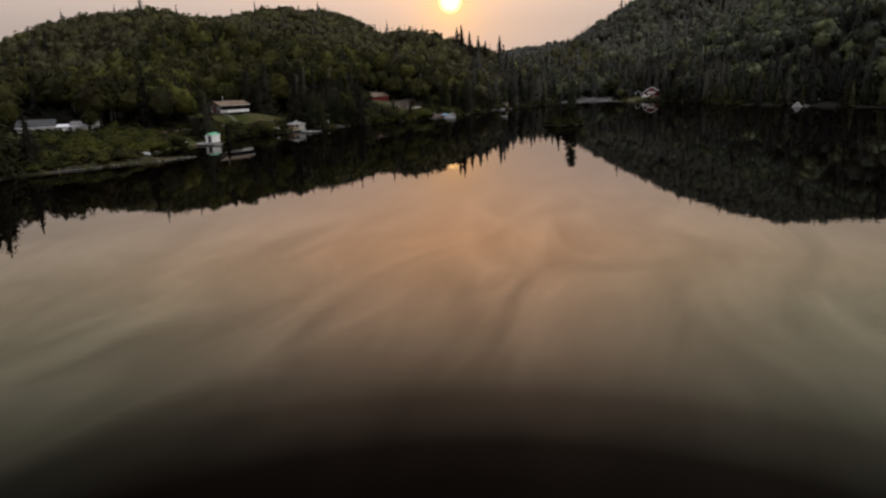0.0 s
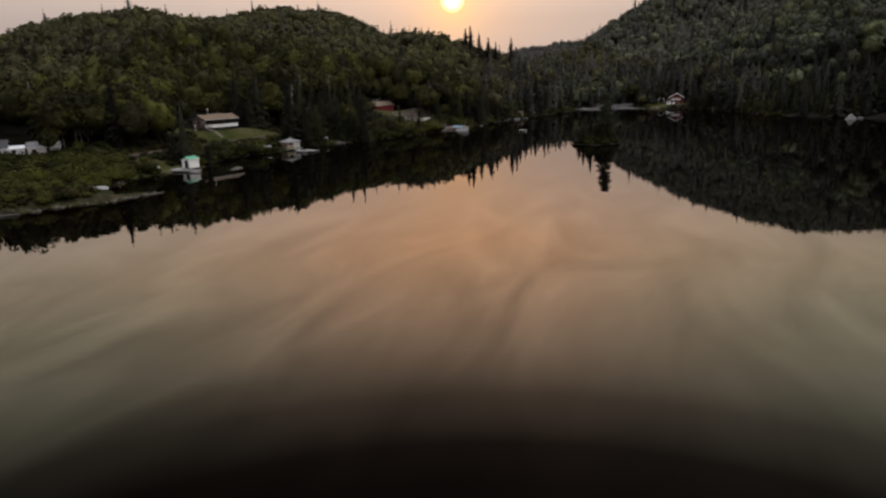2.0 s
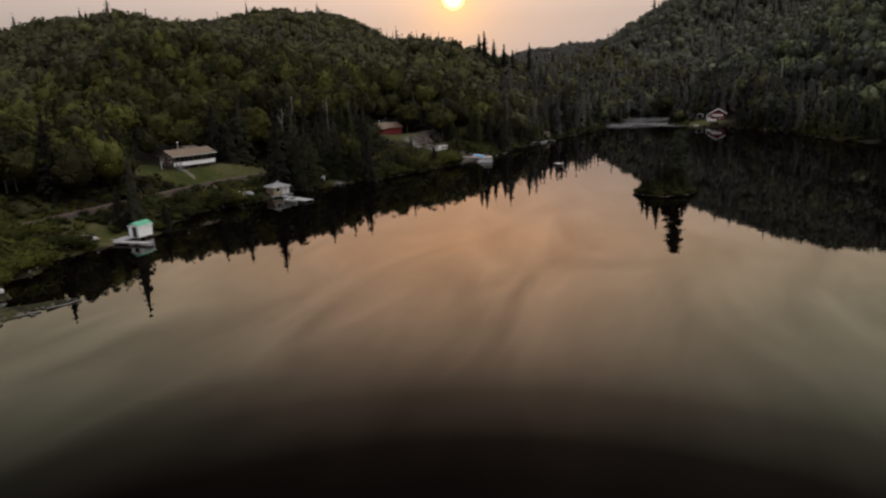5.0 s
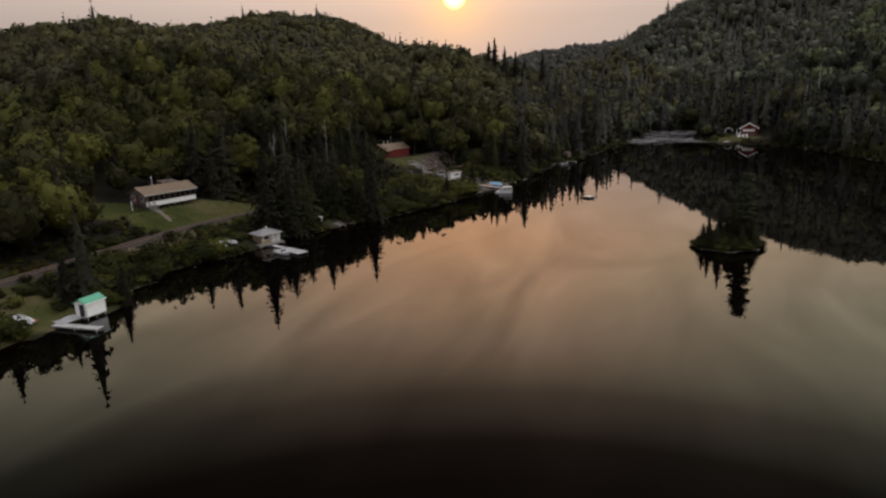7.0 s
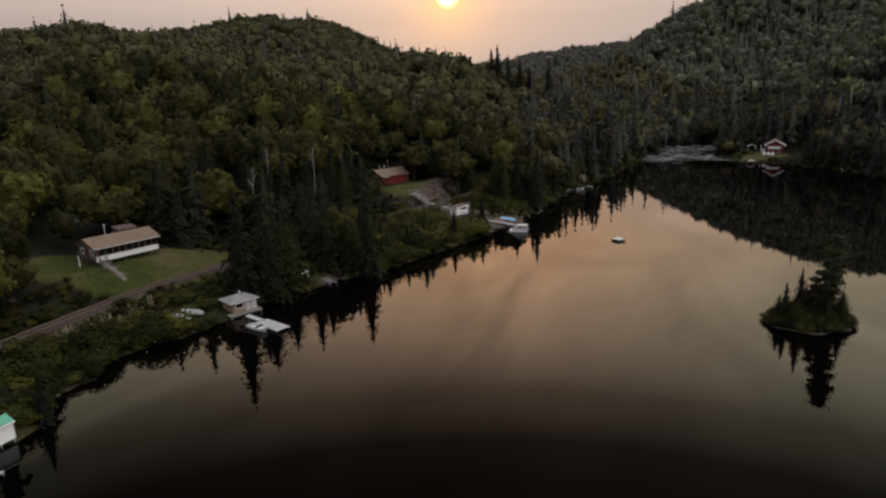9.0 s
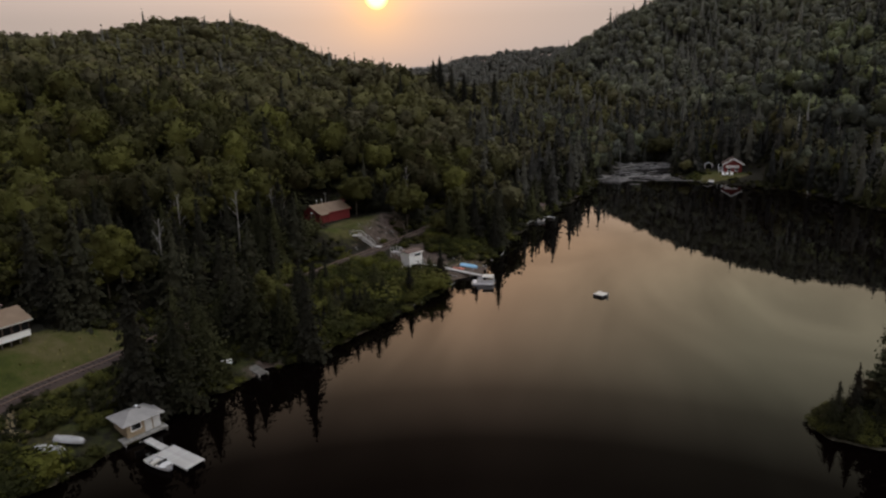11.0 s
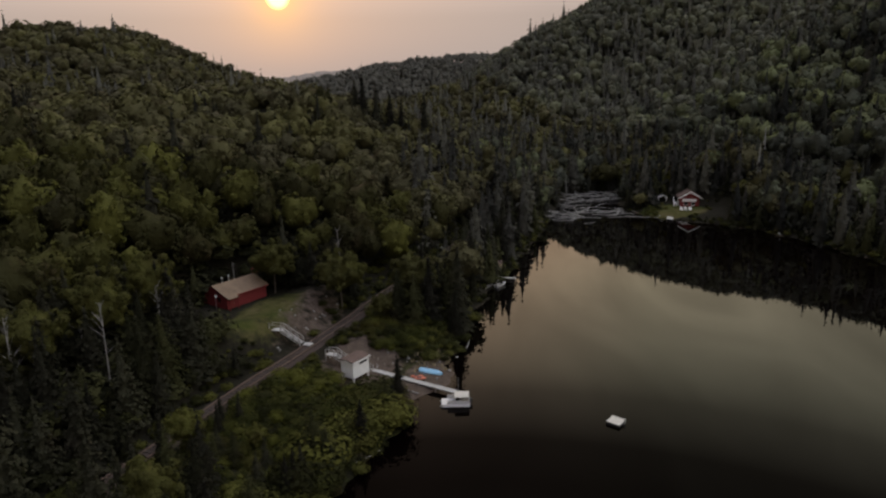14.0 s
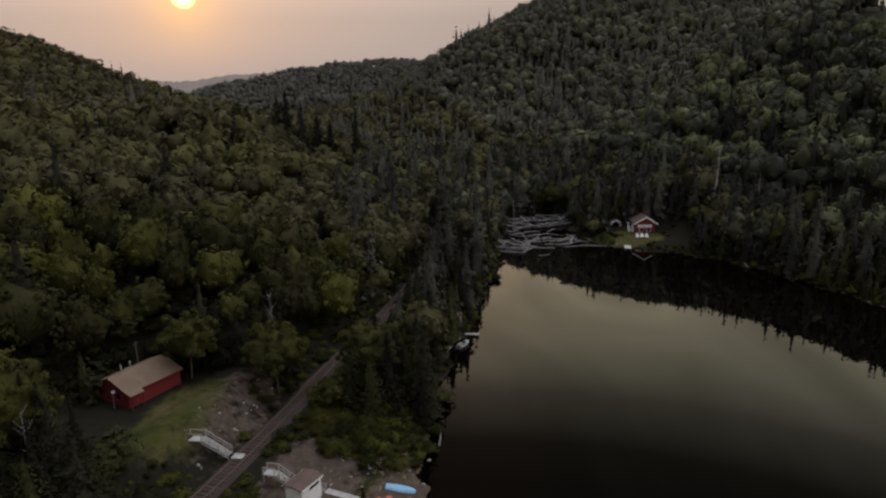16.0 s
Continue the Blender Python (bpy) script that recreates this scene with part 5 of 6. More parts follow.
def kayak(name, m, label, mat, length=3.0):
    b = thing(name, m, label, "kayak")
    bm = bmesh.new()
    bmesh.ops.create_uvsphere(bm, u_segments=12, v_segments=10, radius=1)
    bmesh.ops.transform(bm, matrix=Matrix.Diagonal((length / 2, 0.36, 0.19, 1)), verts=bm.verts)
    part("hull", moved(bm, 0, 0, 0.18), mat, b)
    bm = bmesh.new()
    bmesh.ops.create_cone(bm, cap_ends=True, segments=14, radius1=0.3, radius2=0.27, depth=0.06)
    bmesh.ops.transform(bm, matrix=Matrix.Translation((-0.1, 0, 0.36)) @ Matrix.Diagonal((1.5, 0.8, 1, 1)), verts=bm.verts)
    part("cockpit", bm, M["black"], b)
    return b


rowboat("rowboat", upside(1.0, 271.0, float(height(1.0, 271.0)) + 0.02, -38), "light blue rowboat lying keel-up on the beach", M["blue"], 4.0, 1.35, 0, True)
kayak("kayak", pose(-1.5, 270.0, float(height(-1.5, 270.0)), 0, 0, -15), "orange kayak lying on the stony beach", M["orange"], 2.1)
kayak("kayak", pose(-1.2, 269.2, float(height(-1.2, 269.2)), 0, 0, -12), "orange kayak beside another on the beach", M["orange"], 2.0)
rowboat("rowboat", upside(-67.2, 170.6, 0.95, -32), "white keel-up rowboat with a red rim on the grass", M["plastic"], 4.4, 1.5, 0, True)
part("rim", block(-2.1, 1.9, -0.74, 0.74, 0.46, 0.50), M["redhull"], bpy.data.objects["rowboat.001"], "faded red gunwale")
rowboat("rowboat", pose(-66.8, 166.8, 0.62, 4, 0, 30), "old grey rowboat half hidden in shore grass", M["wood"], 3.6, 1.3)
rowboat("rowboat", upside(-54.3, 207.5, 1.15, -18), "weathered white keel-up rowboat in the shore shrubs", M["oldhull"], 3.7, 1.35, 0, True)
rowboat("rowboat", upside(-52.9, 209.0, 1.3, -16), "second weathered keel-up rowboat beside it", M["oldhull"], 3.7, 1.35, 0, True)
rowboat("rowboat", upside(-65.2, 143.0, 0.7, 8), "pale keel-up rowboat on the shore of the point", M["oldhull"], 3.5, 1.5, 0, True)


def motorboat(m, label, length=4.2):
    b = thing("motorboat", m, label, "boat")
    part("hull", hull(length, 1.6, 0.62, 0.16, 0.85), M["plastic"], b)
    part("foredeck", prism([(-0.6, 0.66), (0.6, 0.66), (0.0, 0.78)], length * 0.12, length * 0.34), M["plastic"], b)
    part("windscreen", block(length * 0.08, length * 0.11, -0.55, 0.55, 0.68, 1.0), M["glass"], b)
    for x in (-0.9, 0.1):
        part("seat", block(x - 0.25, x + 0.25, -0.55, 0.55, 0.25, 0.55, 0.03), M["cream"], b)
    o = part("outboard_motor", block(-length / 2 - 0.3, -length / 2 - 0.02, -0.17, 0.17, 0.45, 1.0, 0.05), M["black"], b, "black outboard motor")
    part("leg", block(-length / 2 - 0.22, -length / 2 - 0.1, -0.06, 0.06, -0.25, 0.45), M["black"], o)
    return b


motorboat(pose(-41.9, 204.2, -0.16, 0, 0, -38), "small white motorboat moored at the floating dock", 3.9)
motorboat(pose(26.6, 311.8, -0.16, 0, 0, 40), "small white motorboat moored beside the plank dock", 3.6)

# pontoon boat with its canopy
pb = thing("pontoon_boat", pose(2.4, 260.7, 0.0, 0, 0, -14) @ Matrix.Diagonal((0.86, 0.86, 0.86, 1)), "white pontoon boat with a canopy moored at the walkway", "boat")
for y in (-0.95, 0.95):
    bm = bmesh.new()
    bmesh.ops.create_cone(bm, cap_ends=True, segments=12, radius1=0.3, radius2=0.3, depth=4.6, matrix=pose(0, y, 0.05, 0, 90, 0))
    bmesh.ops.create_cone(bm, cap_ends=True, segments=12, radius1=0.3, radius2=0.08, depth=0.5, matrix=pose(-2.55, y, 0.1, 0, -90, 0))
    part("pontoon", bm, M["steel"], pb, "aluminium pontoon")
part("platform", block(-2.5, 2.3, -1.2, 1.2, 0.36, 0.46, 0.02), M["plastic"], pb)
for y in (-1.17, 1.13):
    part("side_panel", block(-1.5, 2.25, y, y + 0.04, 0.5, 1.05), M["plastic"], pb, "white side fence panel")
    part("rail", block(-1.5, 2.25, y - 0.01, y + 0.05, 1.08, 1.13), M["steel"], pb)
part("end_panel", block(2.22, 2.26, -1.12, 1.12, 0.5, 1.05), M["plastic"], pb)
for x, y in ((-0.6, -1.1), (-0.6, 1.1), (2.1, -1.1), (2.1, 1.1)):
    part("canopy_pole", block(x - 0.025, x + 0.025, y - 0.025, y + 0.025, 0.46, 1.75), M["steel"], pb)
part("canopy", prism([(-1.15, 1.73), (1.15, 1.73), (1.1, 1.81), (0, 1.89), (-1.1, 1.81)], -0.3, 2.2), M["cream"], pb, "pale fabric canopy")
part("seat", block(0.9, 2.1, -1.0, -0.45, 0.46, 0.95, 0.03), M["cream"], pb)
part("seat", block(0.9, 2.1, 0.45, 1.0, 0.46, 0.95, 0.03), M["cream"], pb)
c = part("console", block(-0.1, 0.5, -0.3, 0.3, 0.46, 1.3, 0.03), M["dark"], pb)
part("outboard_motor", block(2.35, 2.75, -0.2, 0.2, 0.2, 1.0, 0.05), M["black"], pb, "black outboard motor")
mp_ = thing("mooring_pole", pose(3.2, 262.4, 0.2), "thin flag pole at the end of the walkway", "pole")
part("mast", cylinder(0.03, -0.9, 3.0, 8), M["steel"], mp_)
part("ball", moved(cylinder(0.06, 3.0, 3.1, 8), 0, 0), M["steel"], mp_)

# swimming raft
rf = thing("swim_raft", pose(21.9, 249.1, 0.0, 0, 0, 35), "square pale swimming raft floating on the lake", "raft")
part("deck", block(-1.0, 1.0, -1.0, 1.0, 0.36, 0.44, 0.02), M["cream"], rf)
part("skirt", block(-0.97, 0.97, -0.97, 0.97, -0.1, 0.36), M["dark"], rf, "dark floats under the raft")
part("ladder", block(0.4, 0.8, -1.06, -1.0, -0.3, 0.75), M["steel"], rf)

# three white chairs at the far cabin
for x, y in ((107.2, 364.9), (108.4, 364.35), (109.7, 363.7)):
    ch = thing("garden_chair", pose(x, y, float(height(x, y)) + 0.02, 0, 0, -25) @ Matrix.Diagonal((1.2, 1.2, 1.25, 1)), "white slatted garden chair facing the lake", "chair", "chairs by the far cabin")
    part("seat", block(-0.33, 0.33, -0.3, 0.3, 0.30, 0.36), M["white"], ch)
    for k in range(4):
        xx = -0.27 + k * 0.18
        part("back_slat", prism([(0.25, 0.32), (0.29, 0.32), (0.55, 1.05 - 0.05 * abs(k - 1.5)), (0.51, 1.05 - 0.05 * abs(k - 1.5))], xx - 0.07, xx + 0.07), M["white"], ch)
    for s in (-1, 1):
        part("leg", block(s * 0.32 - 0.04, s * 0.32 + 0.04, -0.34, -0.26, 0, 0.55), M["white"], ch)
        part("leg", block(s * 0.32 - 0.04, s * 0.32 + 0.04, 0.2, 0.28, 0, 0.5), M["white"], ch)
        part("armrest", block(s * 0.36 - 0.06, s * 0.36 + 0.06, -0.38, 0.35, 0.55, 0.59), M["white"], ch)

# white bench by the landing
bn = thing("bench", pose(-39.4, 226.4, 1.35, 0, 0, 24), "white plank bench on the grass by the landing", "bench")
part("seat", block(-0.75, 0.75, -0.2, 0.2, 0.42, 0.47), M["white"], bn)
part("backrest", block(-0.75, 0.75, 0.2, 0.25, 0.6, 0.85), M["white"], bn)
for x in (-0.6, 0.6):
    part("leg", block(x - 0.04, x + 0.04, -0.18, 0.25, -0.3, 0.42), M["white"], bn)


# ---- logs, rocks and dead trees ----
def log_shape(seed, length, r):
    rs = np.random.RandomState(seed)
    n, k = 6, 7
    v, f = [], []
    for i in range(n):
        t = i / (n - 1)
        c = (length * (t - 0.5), 0.12 * math.sin(3 * t + seed), 0.06 * math.sin(5 * t + seed))
        rr = r * (1 - 0.45 * t) * rs.uniform(0.9, 1.1)
        v += [(c[0], c[1] + rr * math.cos(2 * math.pi * j / k), c[2] + rr * math.sin(2 * math.pi * j / k)) for j in range(k)]
    for i in range(n - 1):
        for j in range(k):
            a, b = i * k + j, i * k + (j + 1) % k
            f += [(a, b, b + k), (a, b + k, a + k)]
    f += [(0, j + 1, j) for j in range(1, k - 1)] + [((n - 1) * k, (n - 1) * k + j, (n - 1) * k + j + 1) for j in range(1, k - 1)]
    return np.array(v), np.array(f)


LOGS = [link_mesh("log", log_shape(s, ln, r), M["deadwood"]) for s, (ln, r) in enumerate(((5.5, 0.17), (8.0, 0.20), (4.0, 0.14), (10.0, 0.22), (6.5, 0.16)))]


WET_LOGS = [link_mesh("log", log_shape(s, ln, r), M["wetwood"]) for s, (ln, r) in enumerate(((5.5, 0.17), (8.0, 0.20), (4.0, 0.14), (10.0, 0.22), (6.5, 0.16)))]


def log(x, y, z, turn, which, tilt=0.0, group="driftwood log jam", label="bleached grey driftwood log", wet=False):
    ob = new("log", (WET_LOGS if wet else LOGS)[which % len(LOGS)])
    ob.matrix_basis = pose(x, y, z, 0, tilt, turn)
    return tagged(ob, label, "log", group)


lr = np.random.RandomState(21)
for i in range(104):
    v = lr.uniform(0, 1)
    u = lr.uniform(0, 1)
    if i < 46:                       # the front raft of logs, lying along the mouth of the bay
        x, y, a, lift = 64 + 33 * u - 2 * v, 370 + 4 * u + 16 * v - 9 * u * v, -10 + lr.normal(0, 42), lr.uniform(0.02, 0.40)
    elif i < 92:                    # a second heap further back, with open water between
        x, y, a, lift = 80 + 22 * u + 6 * v, 396 - 3 * u + 16 * v, -18 + lr.normal(0, 38), lr.uniform(0.05, 1.0)
    else:
        x, y, a, lift = 74 + 20 * u, 384 + 12 * v, lr.uniform(-90, 90), 0.05
    log(x, y, max(0.02, float(height(x, y))) + lift, a, lr.randint(5), lr.normal(0, 5) if lift > 0.3 else 0.0)
for x, y, a, k in ((93, 367.2, -30, 1), (99, 363.4, -24, 2), (74, 364, 10, 2), (87, 369.4, -8, 4)):
    log(x, y, 0.08, a, k, 0)
for x, y, a, k in ((-58.5, 134.6, 40, 1), (-54.0, 139.4, 58, 2), (-70, 122, 30, 4)):
    log(x, y, 0.10, a, k, 0, "logs at the point", "waterlogged dark log at the edge of the lake", True)
for x, y, a, k in ((-12, 250, 35, 2), (-5, 259.3, 40, 2), (-4.5, 266.2, -41, 0), (-5.0, 267.0, -44, 2), (-3, 278.8, -30, 2), (118, 333, 60, 1), (10, 281, 70, 2)):
    log(x, y, float(max(0.1, height(x, y))) + 0.12, a, k, 0, "logs along the shore", "bleached log lying on the shore")


def rock_mesh(seed, squash=0.62):
    rs = np.random.RandomState(seed)
    v, f = ICO2
    d = v.copy()
    for _ in range(5):
        nrm = rs.normal(0, 1, 3)
        nrm /= np.linalg.norm(nrm)
        cut = rs.uniform(0.5, 0.85)
        over = np.maximum(0, d @ nrm - cut)
        d -= over[:, None] * nrm
    d += rs.normal(0, 0.025, d.shape)
    return link_mesh("boulder", (d * np.array([1, 0.8, squash]), f), M["rock"])


ROCKS = [rock_mesh(s) for s in range(5)]


REEF = []
for rock in ROCKS:
    me = rock.copy()
    me.materials[0] = M["reefstone"]
    REEF.append(me)


def boulder(x, y, z, size, turn, k, label="pale granite boulder at the water's edge", group="boulders along the shore", reef=False):
    ob = new("boulder", (REEF if reef else ROCKS)[k % 5])
    ob.matrix_basis = Matrix.LocRotScale((x, y, z), Euler((0, 0, turn)), (size, size, size))
    return tagged(ob, label, "rock", group)


bm = bmesh.new()
tip = [bm.verts.new(p) for p in ((-2.6, -1.2, -0.4), (2.4, -1.5, -0.4), (2.9, 0.9, -0.4), (-1.5, 1.6, -0.4), (-0.5, -0.5, 2.1), (0.5, 0.2, 2.7), (1.5, -0.7, 1.1), (-1.7, -0.2, 1.0))]
bmesh.ops.convex_hull(bm, input=tip)
bmesh.ops.subdivide_edges(bm, edges=bm.edges[:], cuts=2, use_grid_fill=True)
for v in bm.verts:
    v.co += Vector((noise.noise(v.co * 1.7), noise.noise(v.co * 1.7 + Vector((9, 0, 0))), noise.noise(v.co * 1.7 + Vector((0, 9, 0))))) * 0.22
crag = part("boulder", bm, M["rock"])
crag.matrix_basis = pose(130.5, 250.5, 0.0, 0, 0, 25) @ Matrix.Diagonal((0.95, 0.85, 0.72, 1))
tagged(crag, "large pale pointed boulder standing in the lake", "rock", "boulders along the shore")
boulder(135.5, 253.0, 0.0, 1.4, 1.4, 1, "grey boulder beside the pointed one")
boulder(150.5, 236.5, 0.3, 2.6, 2.2, 2, "grey boulder at the east shore")
boulder(146.0, 238.5, 0.0, 1.6, 0.2, 3)
rr = np.random.RandomState(31)
for i in range(40):
    u = rr.uniform(0, len(SHORE) - 9)
    a, b = np.array(SHORE[8 + int(u)]), np.array(SHORE[min(9 + int(u), len(SHORE) - 1)])
    p = a + (b - a) * (u % 1) + rr.normal(0, 0.8, 2)
    boulder(p[0], p[1], max(-0.1, float(height(p[0], p[1]))), rr.uniform(0.15, 0.4), rr.uniform(0, 6), rr.randint(5))
for i in range(70):
    p = np.array([-15.5, 292.5]) + rr.normal(0, 1, 2) @ np.array([[3.0, 4.2], [1.6, -1.4]]) if i < 38 else np.array([-4, 275.5]) + rr.normal(0, 1, 2) * np.array([4.5, 3.5])
    if float(track_distance(p[0], p[1])) > 3.0 and float(shore_distance(p[0], p[1])) > 0.3:
        boulder(p[0], p[1], float(height(p[0], p[1])) + 0.02, rr.uniform(0.10, 0.34), rr.uniform(0, 6), rr.randint(5), "pale rubble stone on the bare slope", "rubble beside the track")


def snag(x, y, top, seed, label="bare bleached dead tree"):
    z = float(height(x, y))
    h = min(14.0, max(7.0, top + 2.5 - z))
    s = thing("dead_tree", pose(x, y, z - 0.2, 0, 0, seed * 50), label, "tree", "dead trees")
    v, f = trunk_shape(h, 0.16, 0.04, 0.5, seed, 0)
    link("trunk", link_mesh("trunk", (v, f), M["deadwood"]), None, s)
    rs = np.random.RandomState(seed)
    for i in range(14):
        t = rs.uniform(0.45, 0.97)
        a, ln = rs.uniform(0, 6.28), rs.uniform(0.8, 2.2) * (1.25 - t) * 2.3
        bv, bf = trunk_shape(ln, 0.05, 0.012, 0.15, seed * 20 + i, 0)
        ob = link("branch", link_mesh("branch", (bv, bf), M["deadwood"]), None, s)
        ob.matrix_basis = pose(0.5 * t, 0.2 * t, h * t, 0, 0, math.degrees(a)) @ pose(0, 0, 0, 0, 55 - 25 * t, 0)
    return s


for k, (x, y, top) in enumerate(((-38.2, 274.3, 16.0), (-9.4, 306.7, 15.0), (-52.3, 258, 18.5), (-43.5, 262, 18.0), (-54.1, 260, 18.0), (-53.9, 250, 15.5), (-37.0, 275.5, 13.5), (-109, 200, 20.0), (-126, 230, 23.0), (-118, 215, 19.0), (-16.3, 432, 46.5), (-48, 268, 17), (138.9, 350, 22), (126, 352, 20), (80, 395, 13))):
    snag(x, y, top, 3 + k)
GREY = [link_mesh("crown", conifer_crown(120, 30, 8, 0.010, 0.2, 0.085, 0.9, 4), M["deadtwig"])]
for x, y, top in ((139, 367.4, 28.5), (129, 357, 24.5)):
    z = float(height(x, y))
    s = thing("dead_spruce", Matrix.LocRotScale((x, y, z), Euler((0, 0, 1)), (top - z, top - z, top - z)), "grey dead spruce still holding its twigs", "tree", "dead trees")
    link("trunk", KINDS[1][2][0][1], None, s)
    link("crown", GREY[0], None, s)

# the aspen grove beside the track
ar = np.random.RandomState(77)
for i in range(26):
    u = (i % 13) / 12.5
    x, y = -97 + 17.5 * u + ar.uniform(-1.2, 1.2) - (3.5 if i > 12 else 0), 184 + 26 * u + ar.uniform(-1.5, 1.5) + (4.5 if i > 12 else 0)
    hh = ar.uniform(10.5, 14.5)
    single_tree(3, x, y, float(height(x, y)) - 0.1, hh, hh * ar.uniform(0.62, 0.8), ar.uniform(0, 6.28), ar.randint(5), "", "aspens beside the track")
# low stones of the reef at the point
for i in range(46):
    u = ar.uniform(0, 1)
    x, y = -68 + 15.5 * u + ar.normal(0, 0.9), 126.5 + 15 * u ** 1.15 + ar.normal(0, 0.9)
    boulder(x, y, 0.04, ar.uniform(0.2, 0.55), ar.uniform(0, 6), ar.randint(5), "low weedy dark stone of the reef at the point", "stones of the reef", True)

# spruces that stand out along the shore and on the ridge
for x, y, top, k in ((-47.3, 216.0, 19, 1), (-43.6, 218.6, 13.5, 2), (-45.2, 220.0, 12.5, 2), (-41.0, 223.5, 12.0, 2), (-39.0, 235.5, 17.3, 1), (-28.5, 230.3, 14.0, 1), (-25.6, 239.0, 7.6, 2), (-22.0, 242.6, 7.0, 1), (-17.2, 247.4, 6.9, 2), (-12.4, 252.6, 7.4, 1), (-8.2, 258.6, 7.0, 2), (-5.8, 262.4, 8.4, 1), (-36.2, 232.5, 13.0, 2), (-62.5, 240.0, 23.4, 1), (-51.6, 228.0, 11.0, 1), (-84.5, 191.5, 21.5, 1), (-86.5, 218.6, 21.5, 1), (-64.5, 176.5, 8.8, 1), (-57.9, 178.6, 6.2, 1), (-66.5, 179, 7.5, 1), (-94.4, 179.2, 9.6, 0), 
                     (-79.5, 116.5, 15.0, 2), (-76.3, 122.0, 12.0, 1), (-82, 112, 15, 2), (-80.5, 120, 13, 2), (-87, 119, 14, 1), (-85.5, 127, 11, 2), (-91, 124, 15, 1), (-78.5, 127, 8, 2), (-90, 131, 10, 2), (9.0, 285.5, 9.0, 1), (13.6, 301.5, 13.0, 1), (20.0, 313.0, 14.0, 1), (38.5, 341, 19.0, 1), (35.6, 336.5, 16.0, 1), (31.5, 325, 13.0, 1),
                     (12.4, 432, 48.5, 1), (9.6, 433, 47, 1), (17.4, 432, 44.0, 1), (22.7, 432, 41.5, 1), (27.1, 432, 38.5, 1), (36.1, 432, 41, 1), (-3, 432, 44, 0)):
    z = float(height(x, y))
    single_tree(k, x, y, z - 0.1, top - z, (top - z) * (0.8 if k == 0 else 1.0 if k == 1 else 1.35), x * 3.0, int(abs(x * 10)), "tall dark spruce standing above its neighbours" if k == 1 else "", "trees on the west shore" if y < 420 else "trees on the ridge")

# ---- the little island ----
IX, IY = 35.4, 200.2
bm = bmesh.new()
bmesh.ops.create_icosphere(bm, subdivisions=4, radius=1.0)
for v in bm.verts:
    n = noise.noise(v.co * 2.2) * 0.25
    v.co = Vector((v.co.x * (5.9 + n * 4), v.co.y * (4.5 + n * 3), max(-0.5, v.co.z * (0.55 + n))))
isl = part("island", bm, M["islandturf"])
isl.matrix_basis = pose(IX, IY, 0.0)
tagged(isl, "low turf and rock of the small island", "island", kind="structure")


def pine(x, y, z, h, seed, label):
    """A white pine: bare mast, flat plates of needles with gaps between."""
    rs = np.random.RandomState(seed)
    p = thing("pine_tree", pose(x, y, z), label, "tree")
    link("trunk", link_mesh("trunk", trunk_shape(h * 0.98, 0.20, 0.04, 0.25, seed, 0), M["bark"]), None, p)
    shapes = []
    for i in range(17):
        t = 0.22 + 0.78 * i / 16
        r = (2.35 * (1 - abs(t - 0.5) * 1.1) * rs.uniform(0.6, 1.15)) if i < 16 else 0.5
        for k in range(rs.randint(3, 6)):
            a = rs.uniform(0, 6.28)
            ln = r * rs.uniform(0.6, 1.1)
            c0 = np.array([0.25 * t, 0.1 * t, h * t])
            shapes.append(placed(trunk_shape(ln, 0.05, 0.015, 0.05, seed * 90 + i * 9 + k, 0), np.array([[0, -math.sin(a), math.cos(a)], [0, math.cos(a), math.sin(a)], [1, 0, 0.12]]), c0))
    link("limbs", link_mesh("limbs", join(*shapes), M["bark"]), None, p)
    at, out = [], []
    for i in range(17):
        t = 0.40 + 0.60 * i / 16
        rs2 = np.random.RandomState(seed * 7 + i)
        r = (2.3 * (1.1 - t) ** 0.55 * rs2.uniform(0.6, 1.1) if i % 3 else 1.0) if i < 15 else 0.55
        for k in range(rs2.randint(3, 6)):
            a, q = rs2.uniform(0, 6.28), r * rs2.uniform(0.35, 1.0)
            c = np.array([math.cos(a) * q + 0.25 * t, math.sin(a) * q, h * t + 0.12 * q])
            m = 110
            d = rs2.normal(0, 1, (m, 3)) * np.array([0.44, 0.44, 0.08])
            at.append(c + d)
            out.append(d * np.array([1, 1, 3]) + np.array([0, 0, 0.3]))
    link("crown", link_mesh("crown", sprays(rs, np.concatenate(at), np.concatenate(out), 0.19, 0.9), M["pine"]), None, p)
    return p


pine(37.5, 199.6, 0.55, 11.7, 4, "open-crowned pine with flat plates of needles on the island")
for k, x, y, h, w, lab in ((1, 34.0, 200.3, 7.7, 6.6, "slim dark fir on the island"), (1, 32.2, 200.6, 5.6, 5.6, "young fir beside the tall one"), (1, 33.2, 199.2, 4.9, 5.4, "young fir beside the tall one"),
                           (2, 31.0, 200.0, 3.6, 5.4, ""), (2, 32.6, 198.2, 3.4, 5.8, ""), (2, 35.2, 198.6, 3.9, 6.2, ""), (2, 36.6, 197.9, 4.0, 6.0, ""), (2, 38.6, 198.4, 4.4, 6.4, ""), (2, 39.8, 199.9, 3.6, 5.6, ""),
                           (2, 38.2, 201.4, 4.6, 6.4, ""), (2, 35.6, 201.8, 4.4, 6.6, ""), (0, 37.0, 200.4, 5.2, 4.6, "small round-crowned tree under the pine")):
    single_tree(k, x, y, 0.35, h * (1.0 if k == 1 else 1.1), w, x * 2.3, int(y * 7 + x * 3), lab or "bushy cedar crowding the island", "trees on the island")

